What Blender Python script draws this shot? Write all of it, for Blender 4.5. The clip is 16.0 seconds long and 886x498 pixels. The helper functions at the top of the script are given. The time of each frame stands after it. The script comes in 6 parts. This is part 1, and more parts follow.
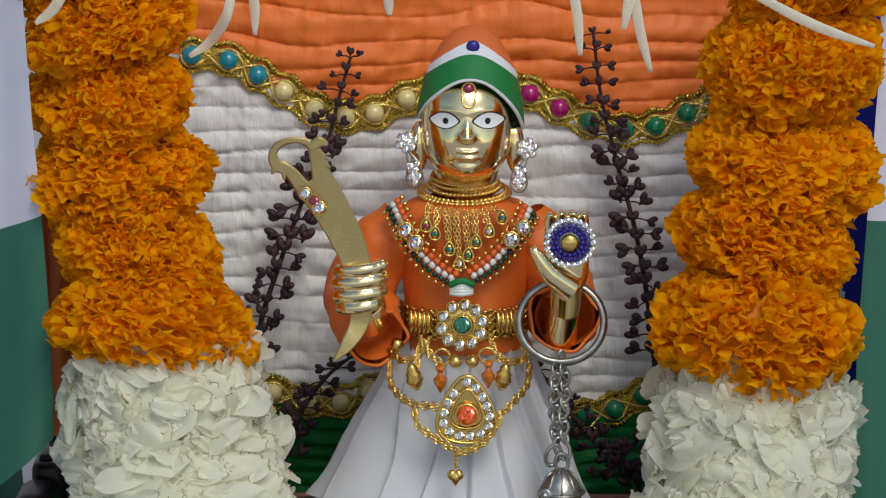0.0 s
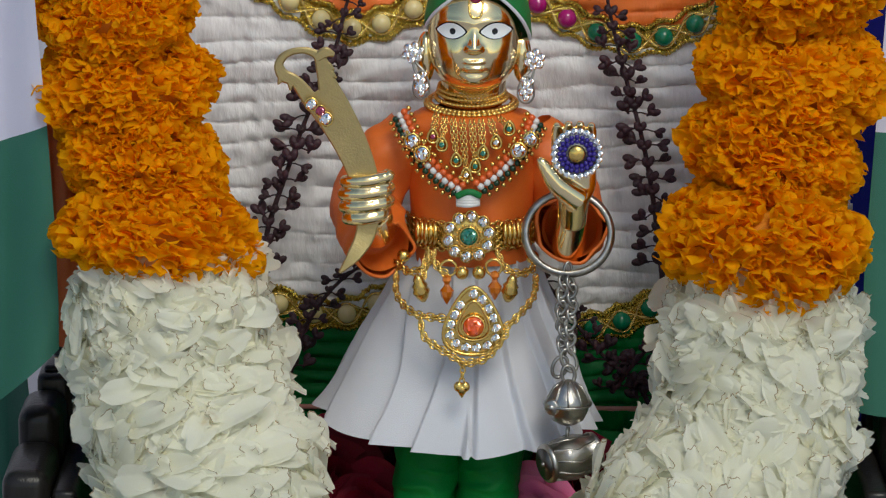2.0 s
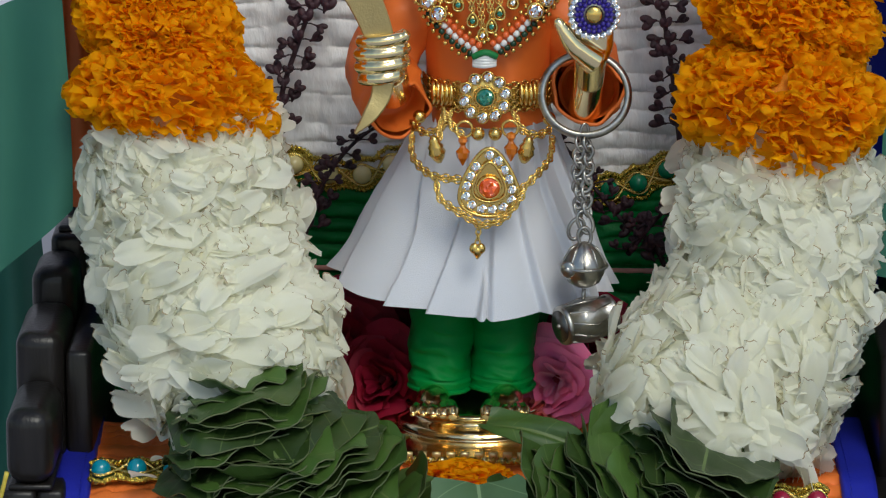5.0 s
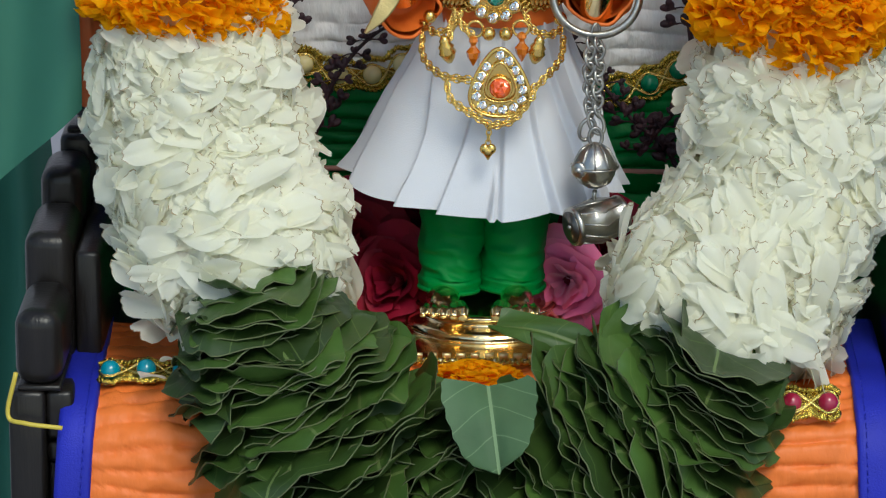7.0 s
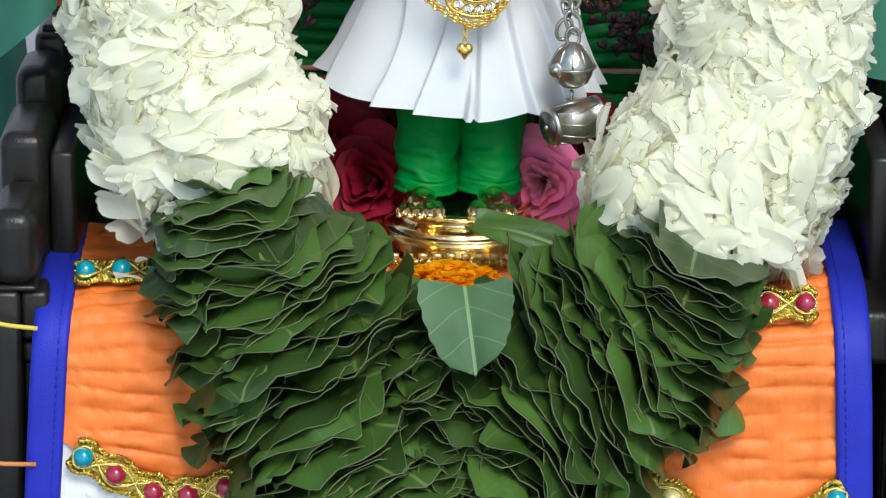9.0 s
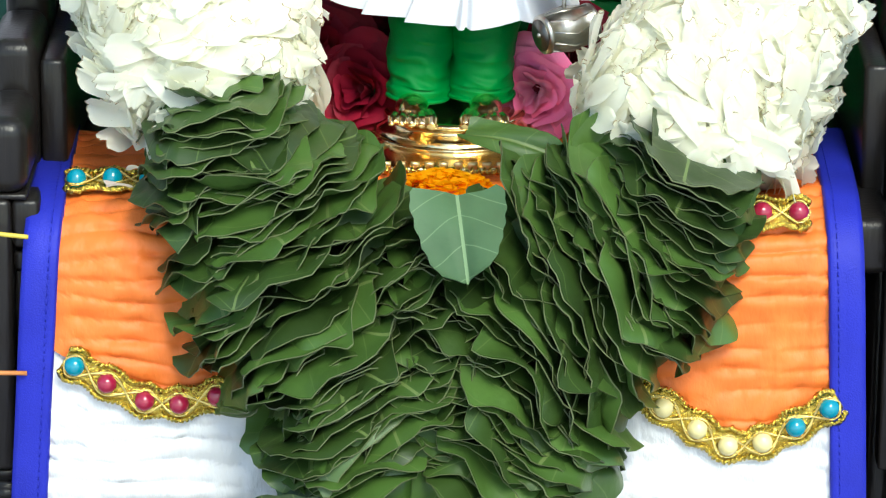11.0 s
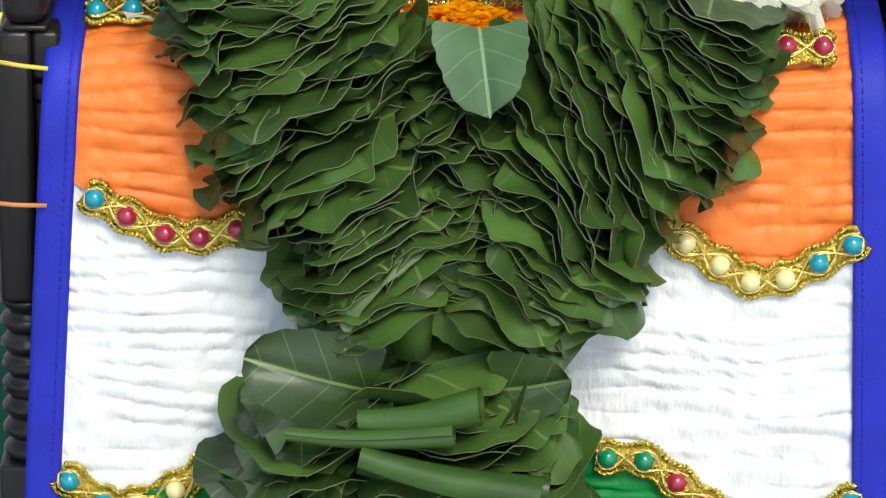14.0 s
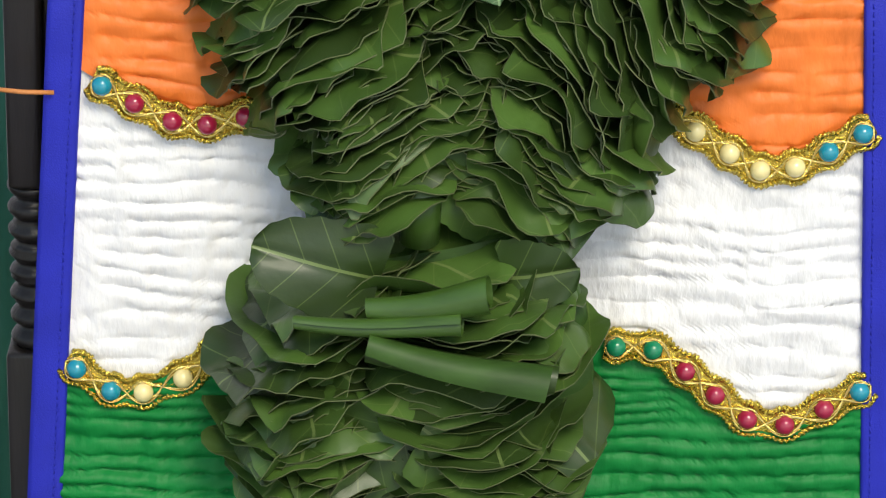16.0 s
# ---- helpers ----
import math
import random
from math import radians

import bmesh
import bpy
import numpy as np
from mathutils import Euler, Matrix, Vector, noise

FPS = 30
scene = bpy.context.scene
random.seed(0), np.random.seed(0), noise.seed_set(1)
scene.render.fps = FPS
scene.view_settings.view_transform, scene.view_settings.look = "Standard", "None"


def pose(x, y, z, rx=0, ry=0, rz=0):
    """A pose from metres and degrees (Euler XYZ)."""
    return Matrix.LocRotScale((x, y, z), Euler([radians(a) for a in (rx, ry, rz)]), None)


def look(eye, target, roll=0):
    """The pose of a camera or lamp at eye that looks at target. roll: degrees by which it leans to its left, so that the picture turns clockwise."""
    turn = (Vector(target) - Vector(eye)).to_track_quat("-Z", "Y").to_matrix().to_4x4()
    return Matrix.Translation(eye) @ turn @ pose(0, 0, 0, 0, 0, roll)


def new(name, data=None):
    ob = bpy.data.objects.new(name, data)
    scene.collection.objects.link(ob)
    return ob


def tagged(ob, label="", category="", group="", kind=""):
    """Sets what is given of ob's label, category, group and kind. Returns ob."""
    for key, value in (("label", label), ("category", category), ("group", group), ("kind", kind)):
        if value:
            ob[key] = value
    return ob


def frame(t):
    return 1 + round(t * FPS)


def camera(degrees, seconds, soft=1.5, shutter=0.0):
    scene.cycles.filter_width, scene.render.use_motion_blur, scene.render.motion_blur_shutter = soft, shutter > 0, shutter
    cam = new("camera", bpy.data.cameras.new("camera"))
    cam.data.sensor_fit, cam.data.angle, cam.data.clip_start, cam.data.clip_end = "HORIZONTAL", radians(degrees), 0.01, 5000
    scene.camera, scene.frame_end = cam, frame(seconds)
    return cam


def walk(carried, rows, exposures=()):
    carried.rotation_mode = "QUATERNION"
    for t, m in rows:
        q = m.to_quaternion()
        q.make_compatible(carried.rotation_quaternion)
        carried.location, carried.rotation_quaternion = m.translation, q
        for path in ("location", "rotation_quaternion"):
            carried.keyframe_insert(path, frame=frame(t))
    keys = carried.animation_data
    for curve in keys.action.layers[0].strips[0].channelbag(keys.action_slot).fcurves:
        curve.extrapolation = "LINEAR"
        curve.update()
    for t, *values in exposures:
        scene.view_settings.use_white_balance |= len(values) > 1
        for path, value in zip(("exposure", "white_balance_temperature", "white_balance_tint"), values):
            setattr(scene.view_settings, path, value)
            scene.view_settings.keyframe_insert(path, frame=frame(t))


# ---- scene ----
cam = camera(11.94, 16.0, soft=1.2)
PATH = [
    (0.0, look((-0.00818, -1.59483, 0.48712), (-0.00818, -0.02695, 0.16813), -0.000)),
    (0.5, look((-0.00818, -1.59347, 0.48684), (-0.00865, -0.02720, 0.16002), 0.018)),
    (1.0, look((-0.00818, -1.59210, 0.48656), (-0.00916, -0.02759, 0.15145), 0.036)),
    (1.5, look((-0.00818, -1.59074, 0.48629), (-0.00977, -0.02798, 0.14310), 0.057)),
    (2.0, look((-0.00818, -1.58938, 0.48601), (-0.01067, -0.02855, 0.13415), 0.079)),
    (2.5, look((-0.00818, -1.58802, 0.48573), (-0.01158, -0.02900, 0.12595), 0.104)),
    (3.0, look((-0.00818, -1.58665, 0.48546), (-0.01331, -0.02964, 0.11712), 0.131)),
    (3.5, look((-0.00818, -1.58529, 0.48518), (-0.01379, -0.03018, 0.10889), 0.161)),
    (4.0, look((-0.00818, -1.58393, 0.48490), (-0.01445, -0.03106, 0.09948), 0.194)),
    (6.5, look((-0.00818, -1.57712, 0.48352), (-0.01956, -0.03602, 0.05355), 0.227)),
    (7.0, look((-0.00818, -1.57576, 0.48324), (-0.02018, -0.03739, 0.04358), 0.250)),
    (7.5, look((-0.00818, -1.57440, 0.48296), (-0.01985, -0.03851, 0.03473), 0.270)),
    (8.0, look((-0.00818, -1.57303, 0.48269), (-0.01757, -0.03993, 0.02496), 0.293)),
    (8.5, look((-0.00818, -1.57167, 0.48241), (-0.01432, -0.04123, 0.01580), 0.328)),
    (9.0, look((-0.00818, -1.57031, 0.48213), (-0.01108, -0.04280, 0.00599), 0.382)),
    (11.5, look((-0.00818, -1.56350, 0.48075), (-0.00779, -0.05003, -0.03829), 0.448)),
    (12.0, look((-0.00818, -1.56214, 0.48047), (-0.00927, -0.05230, -0.04905), 0.502)),
    (12.5, look((-0.00818, -1.56077, 0.48019), (-0.01108, -0.05455, -0.05952), 0.543)),
    (13.0, look((-0.00818, -1.55941, 0.47992), (-0.01231, -0.05691, -0.07007), 0.573)),
    (13.5, look((-0.00818, -1.55805, 0.47964), (-0.01332, -0.05902, -0.07971), 0.591)),
    (14.0, look((-0.00818, -1.55669, 0.47936), (-0.01547, -0.06161, -0.09046), 0.605)),
    (14.5, look((-0.00818, -1.55532, 0.47908), (-0.01676, -0.06394, -0.10032), 0.617)),
    (15.0, look((-0.00818, -1.55396, 0.47881), (-0.01752, -0.06660, -0.11081), 0.635)),
    (15.5, look((-0.00818, -1.55260, 0.47853), (-0.01794, -0.06897, -0.12042), 0.659)),
    (16.0, look((-0.00818, -1.55124, 0.47825), (-0.01815, -0.07214, -0.13180), 0.685)),
]
EXPOSURES = [(0.0, -0.16, 6750, 4), (3.5, -0.15, 6600, 3), (5.2, -0.03, 6480, 2), (7.0, 0.28, 6450, 0), (9.0, 0.82, 6480, -1), (11.8, 1.27, 6600, -3), (13.5, 1.01, 6760, -1), (16.0, 0.74, 7300, 4)]
walk(cam, PATH, EXPOSURES)

# ---- light: soft daylight from a bright sky in front of and above the shrine ----
world = bpy.data.worlds.new("world")
scene.world = world
world.use_nodes = True
wn, wl = world.node_tree.nodes, world.node_tree.links
sky = wn.new("ShaderNodeTexSky")
sky.sky_type, sky.sun_disc = "NISHITA", False
sky.sun_elevation, sky.sun_rotation = radians(47), radians(162)
wn["Background"].inputs[1].default_value = 0.13
wl.new(sky.outputs[0], wn["Background"].inputs[0])
sun_data = bpy.data.lights.new("sun", "SUN")
sun_data.energy, sun_data.angle, sun_data.color = 1.5, radians(25), (1.0, 0.96, 0.90)
sun = new("sun", sun_data)
sun.matrix_world = look((0.78, -2.40, 2.65), (0, 0, 0))


# ---- materials ----
def material(name, base, rough=0.5, metal=0.0, vary=0.15, scale=120.0, bump=0.0, bump_scale=900.0,
             stretch=(1, 1, 1), rand=0.0, island=0.0, sheen=0.0, sub=0.0, coat=0.0, tint=None, stain=None, spec=0.5, thin=0.0):
    m = bpy.data.materials.new(name)
    m.use_nodes = True
    n, l = m.node_tree.nodes, m.node_tree.links
    b = n["Principled BSDF"]
    b.inputs["Roughness"].default_value, b.inputs["Metallic"].default_value = rough, metal
    b.inputs["Specular IOR Level"].default_value = spec
    if sheen:
        b.inputs["Sheen Weight"].default_value = sheen
    if coat:
        b.inputs["Coat Weight"].default_value, b.inputs["Coat Roughness"].default_value = coat, 0.08
    if sub:
        b.inputs["Subsurface Weight"].default_value = sub
        b.inputs["Subsurface Radius"].default_value = (0.003, 0.003, 0.002)
    tc, mp = n.new("ShaderNodeTexCoord"), n.new("ShaderNodeMapping")
    mp.inputs["Scale"].default_value = stretch
    l.new(tc.outputs["Object"], mp.inputs["Vector"])
    n1 = n.new("ShaderNodeTexNoise")
    n1.inputs["Scale"].default_value, n1.inputs["Detail"].default_value = scale, 4
    l.new(mp.outputs[0], n1.inputs["Vector"])
    mix = n.new("ShaderNodeMix")
    mix.data_type = "RGBA"
    other = tint or tuple(c * (1 - 2 * vary) for c in base)
    mix.inputs[6].default_value = (*other, 1)
    mix.inputs[7].default_value = (*(min(1, c * (1 + vary * 0.6)) for c in base), 1)
    l.new(n1.outputs["Fac"], mix.inputs[0])
    colour = mix.outputs[2]
    if stain:
        n3, ramp, spot = n.new("ShaderNodeTexNoise"), n.new("ShaderNodeMapRange"), n.new("ShaderNodeMix")
        n3.inputs["Scale"].default_value, n3.inputs["Detail"].default_value = 75, 5
        ramp.inputs["From Min"].default_value, ramp.inputs["From Max"].default_value = 0.66, 0.80
        ramp.inputs["To Max"].default_value = 0.75
        spot.data_type = "RGBA"
        geo = n.new("ShaderNodeNewGeometry")
        l.new(geo.outputs["Position"], n3.inputs["Vector"])
        l.new(n3.outputs["Fac"], ramp.inputs[0])
        l.new(ramp.outputs[0], spot.inputs[0])
        l.new(colour, spot.inputs[6])
        spot.inputs[7].default_value = (*stain, 1)
        colour = spot.outputs[2]
    if rand or island:
        hsv = n.new("ShaderNodeHueSaturation")
        mr = n.new("ShaderNodeMapRange")
        mr.inputs["To Min"].default_value, mr.inputs["To Max"].default_value = 1 - (rand + island), 1 + (rand + island)
        src = n.new("ShaderNodeNewGeometry").outputs["Random Per Island"] if island else n.new("ShaderNodeObjectInfo").outputs["Random"]
        l.new(src, mr.inputs[0])
        l.new(mr.outputs[0], hsv.inputs["Value"])
        l.new(colour, hsv.inputs["Color"])
        colour = hsv.outputs[0]
    l.new(colour, b.inputs["Base Color"])
    if bump:
        n2, bp = n.new("ShaderNodeTexNoise"), n.new("ShaderNodeBump")
        n2.inputs["Scale"].default_value, n2.inputs["Detail"].default_value = bump_scale, 3
        bp.inputs["Strength"].default_value, bp.inputs["Distance"].default_value = bump, 0.001
        l.new(mp.outputs[0], n2.inputs["Vector"])
        l.new(n2.outputs["Fac"], bp.inputs["Height"])
        l.new(bp.outputs[0], b.inputs["Normal"])
    if thin:
        tr, both = n.new("ShaderNodeBsdfTranslucent"), n.new("ShaderNodeMixShader")
        both.inputs[0].default_value = thin
        l.new(colour, tr.inputs["Color"])
        l.new(b.outputs[0], both.inputs[1])
        l.new(tr.outputs[0], both.inputs[2])
        l.new(both.outputs[0], n["Material Output"].inputs["Surface"])
    return m


def gem_material(name, colour, ior=1.9, shine=0.35):
    m = bpy.data.materials.new(name)
    m.use_nodes = True
    b = m.node_tree.nodes["Principled BSDF"]
    b.inputs["Base Color"].default_value = (*colour, 1)
    b.inputs["Roughness"].default_value, b.inputs["IOR"].default_value = 0.04, ior
    b.inputs["Metallic"].default_value = shine
    b.inputs["Coat Weight"].default_value = 1.0
    return m


M_ORANGE = material("orange_satin", (0.86, 0.20, 0.035), 0.5, vary=0.12, scale=60, bump=0.40, bump_scale=260, stretch=(1.5, 1, 0.6), spec=0.35)
M_WHITE = material("white_satin", (0.80, 0.79, 0.79), 0.5, vary=0.07, scale=70, bump=0.8, bump_scale=260, stretch=(1.5, 1, 0.5))
M_GREEN = material("green_satin", (0.0010, 0.20, 0.038), 0.5, spec=0.22, vary=0.18, scale=60, bump=0.40, bump_scale=260, stretch=(1.5, 1, 0.6))
M_BLUE = material("blue_satin", (0.018, 0.026, 0.42), 0.5, spec=0.25, vary=0.22, scale=45, bump=0.3, bump_scale=1500)
M_ZARI = material("gold_braid", (0.95, 0.66, 0.13), 0.20, 1.0, vary=0.3, scale=700, bump=1.0, bump_scale=1100)
M_THREAD = material("gold_thread", (0.95, 0.72, 0.24), 0.25, 1.0, vary=0.15, scale=900, bump=0.4, bump_scale=2500)
M_GOLD = material("gold_plate", (0.85, 0.58, 0.17), 0.24, 1.0, vary=0.12, scale=200, bump=0.12, bump_scale=900)
M_BRASS = material("polished_brass", (0.95, 0.76, 0.41), 0.16, 1.0, vary=0.06, scale=60, bump=0.02, bump_scale=300)
M_DULLBRASS = material("dull_brass", (0.56, 0.43, 0.19), 0.42, 1.0, vary=0.12, scale=150, bump=0.15, bump_scale=1200)
M_SILVER = material("worn_silver", (0.52, 0.495, 0.45), 0.30, 1.0, vary=0.38, scale=160, bump=0.15, bump_scale=700)
M_DARKSILVER = material("tarnished_silver", (0.16, 0.15, 0.14), 0.4, 1.0, vary=0.3, scale=300)
M_MARIGOLD = material("marigold_petal", (1.0, 0.485, 0.005), 0.70, vary=0.02, scale=150, island=0.08, thin=0.55, spec=0.12)
M_MARICORE = material("marigold_heart", (0.90, 0.32, 0.004), 0.7, vary=0.3, scale=300)
M_PETAL = material("white_flower_petal", (0.96, 0.955, 0.88), 0.55, vary=0.05, scale=110, bump=0.14, bump_scale=500, stretch=(1, 0.25, 1), rand=0.03, thin=0.58, tint=(0.91, 0.89, 0.73), stain=(0.62, 0.50, 0.32), spec=0.22)
M_PETALEDGE = material("browned_petal_edge", (0.62, 0.50, 0.33), 0.7, vary=0.3, scale=400, thin=0.35, spec=0.1)
M_STUD = material("pale_gold_foil", (0.90, 0.72, 0.36), 0.38, vary=0.1, scale=300, bump=0.1, bump_scale=600, metal=1.0)
M_PETALCORE = material("flower_stuffing", (0.88, 0.87, 0.72), 0.7, vary=0.3, scale=250, bump=0.6, bump_scale=500)
M_EYEWHITE = material("white_enamel", (0.80, 0.82, 0.80), 0.2, vary=0.02)
M_BLACK = material("black_enamel", (0.01, 0.01, 0.012), 0.2, vary=0.1)
M_WOOD = material("dark_lacquered_wood", (0.016, 0.0135, 0.0125), 0.30, vary=0.3, scale=90, bump=0.2, bump_scale=250, stretch=(3, 3, 0.4), spec=0.32)
M_BASIL = material("dried_basil", (0.045, 0.014, 0.022), 0.6, vary=0.3, scale=300, bump=0.4, bump_scale=900, rand=0.3)
M_ROSE = material("crimson_rose_petal", (0.22, 0.003, 0.022), 0.6, vary=0.2, scale=90, bump=0.2, bump_scale=300, stretch=(1, 1, 0.4), rand=0.2, spec=0.25)
M_PINK = material("pink_rose_petal", (0.72, 0.045, 0.26), 0.5, vary=0.2, scale=90, bump=0.2, bump_scale=300, rand=0.2, sheen=0.3, tint=(0.78, 0.26, 0.42))
M_SKIRT = material("white_cotton", (0.60, 0.61, 0.655), 0.7, vary=0.03, scale=60, bump=0.25, bump_scale=2500, sheen=0.1)
M_TUNIC = material("orange_cotton", (0.80, 0.17, 0.022), 0.5, vary=0.10, scale=50, bump=0.2, bump_scale=2200)
M_TROUSER = material("green_cotton", (0.002, 0.23, 0.040), 0.55, spec=0.2, vary=0.14, scale=90, bump=0.25, bump_scale=400)
M_FLAGW = material("white_flag_cloth", (0.62, 0.60, 0.70), 0.7, vary=0.03, scale=30, bump=0.2, bump_scale=3000)
M_FLAGG = material("green_flag_cloth", (0.030, 0.145, 0.095), 0.7, vary=0.08, scale=30, bump=0.2, bump_scale=3000)
M_WALL = material("pale_plaster", (0.55, 0.53, 0.60), 0.8, vary=0.06, scale=12, bump=0.2, bump_scale=80)
M_TABLE = material("dark_table_cloth", (0.08, 0.075, 0.07), 0.8, vary=0.2, scale=20, bump=0.2, bump_scale=300)
M_YELLOW = material("yellow_rubber", (0.62, 0.48, 0.06), 0.5, vary=0.1)
M_CORD = material("orange_cord", (0.60, 0.22, 0.06), 0.6, vary=0.15, scale=900)
M_PINKCORD = material("pink_piping", (0.55, 0.25, 0.20), 0.6, vary=0.1, scale=500)
M_CLEAR = gem_material("clear_crystal", (0.96, 0.96, 0.95), 1.9, 1.0)
M_EMERALD = gem_material("green_crystal", (0.01, 0.20, 0.13))
M_RUBY = gem_material("ruby_crystal", (0.30, 0.01, 0.06))
M_ORANGEGEM = gem_material("orange_crystal", (0.95, 0.12, 0.006))
M_AMBER = gem_material("amber_drop", (0.65, 0.17, 0.01), 1.5)
BEADS = {
    "t": material("teal_bead", (0.008, 0.25, 0.34), 0.16, vary=0.06, scale=300, coat=0.6),
    "p": material("pearl_bead", (0.80, 0.68, 0.32), 0.12, vary=0.05, scale=300, coat=0.6),
    "m": material("magenta_bead", (0.40, 0.006, 0.16), 0.16, vary=0.06, scale=300, coat=0.6),
    "g": material("green_bead", (0.004, 0.20, 0.085), 0.16, vary=0.06, scale=300, coat=0.6),
    "r": material("red_bead", (0.33, 0.012, 0.045), 0.16, vary=0.06, scale=300, coat=0.6),
}
M_BEADG = material("dark_green_bead", (0.01, 0.045, 0.02), 0.2, vary=0.1)
M_BEADW = material("white_bead", (0.75, 0.75, 0.72), 0.25, vary=0.05)
M_BEADO = material("orange_bead", (0.75, 0.13, 0.03), 0.25, vary=0.05)
M_BEADB = material("deep_blue_bead", (0.03, 0.015, 0.22), 0.25, vary=0.1)
M_FELTW = material("white_felt", (0.74, 0.74, 0.78), 0.8, vary=0.04, bump=0.2, bump_scale=2500)
M_FELTG = material("green_felt", (0.006, 0.19, 0.04), 0.6, vary=0.1, bump=0.2, bump_scale=2500)
M_FELTO = material("orange_felt", (0.72, 0.16, 0.035), 0.7, vary=0.08, bump=0.2, bump_scale=2500)


def leaf_material(name, base, vein, rough=0.36, coat=0.12):
    """Leaf with a pale midrib along its own y axis, side veins and mottling."""
    m = material(name, base, rough, vary=0.22, scale=45, bump=0.25, bump_scale=180, rand=0.50, coat=coat, spec=0.45)
    n, l = m.node_tree.nodes, m.node_tree.links
    b = n["Principled BSDF"]
    tc, sep = n.new("ShaderNodeTexCoord"), n.new("ShaderNodeSeparateXYZ")
    l.new(tc.outputs["Object"], sep.inputs[0])

    def op(kind, a, c=0.0):
        q = n.new("ShaderNodeMath")
        q.operation = kind
        for i, v in enumerate((a, c)):
            if isinstance(v, (int, float)):
                q.inputs[i].default_value = v
            else:
                l.new(v, q.inputs[i])
        return q.outputs[0]

    ax = op("ABSOLUTE", sep.outputs[0])
    rib = op("LESS_THAN", ax, 0.0006)
    slant = op("SUBTRACT", sep.outputs[1], op("MULTIPLY", ax, 0.7))
    side = op("MULTIPLY", op("LESS_THAN", op("PINGPONG", op("ADD", slant, 0.1), 0.0065), 0.00028), 0.45)
    mix = n.new("ShaderNodeMix")
    mix.data_type = "RGBA"
    l.new(op("MAXIMUM", rib, side), mix.inputs[0])
    l.new(b.inputs["Base Color"].links[0].from_socket, mix.inputs[6])
    mix.inputs[7].default_value = (*vein, 1)
    l.new(mix.outputs[2], b.inputs["Base Color"])
    return m


M_LEAF = leaf_material("dark_green_leaf", (0.050, 0.100, 0.018), (0.12, 0.17, 0.05), 0.42, 0.05)
M_LEAFB = leaf_material("fresh_green_leaf", (0.085, 0.17, 0.068), (0.18, 0.27, 0.13), 0.6, 0.0)
M_ROLL = material("dark_rolled_leaf", (0.044, 0.100, 0.018), 0.5, spec=0.25, vary=0.35, scale=120, stretch=(0.4, 1, 1), bump=0.15, bump_scale=300)
M_STALK = material("green_stalk", (0.052, 0.112, 0.017), 0.36, vary=0.28, scale=140, stretch=(0.3, 1, 1), bump=0.15, bump_scale=300)
# pale brownish leaf rim, with the edge highlight put into its colour
M_LEAFEDGE = material("highlit_leaf_edge", (0.105, 0.130, 0.045), 0.6, vary=0.3, scale=200)


# ---- building blocks ----
def thing(name, place, label, category, group="", kind=""):
    ob = new(name)
    ob.location = place
    ob.empty_display_size = 0.01
    return tagged(ob, label, category, group, kind)


def finish(bm, mat, smooth=True):
    me = bpy.data.meshes.new("mesh")
    if isinstance(bm, tuple):
        me.from_pydata(*bm)
    else:
        bm.to_mesh(me)
        bm.free()
    for m in (mat if isinstance(mat, (list, tuple)) else [mat]):
        me.materials.append(m)
    if smooth:
        me.polygons.foreach_set("use_smooth", [True] * len(me.polygons))
    me.update()
    return me


def place_part(name, me, parent, m=None, label=""):
    """A mesh as one part of a thing, at the world pose m."""
    ob = new(name, me)
    ob.parent = parent
    ob.matrix_parent_inverse = Matrix.Translation(-parent.location) if parent.parent is None else parent.matrix_basis.inverted()
    if m is not None:
        ob.matrix_basis = m
    if label:
        ob["label"] = label
    return ob


def part(name, bm, mat, parent, label="", smooth=True):
    return place_part(name, finish(bm, mat, smooth), parent, None, label)


def lone(name, bm, mat, label, category, group="", kind="", smooth=True):
    return tagged(new(name, finish(bm, mat, smooth)), label, category, group, kind)


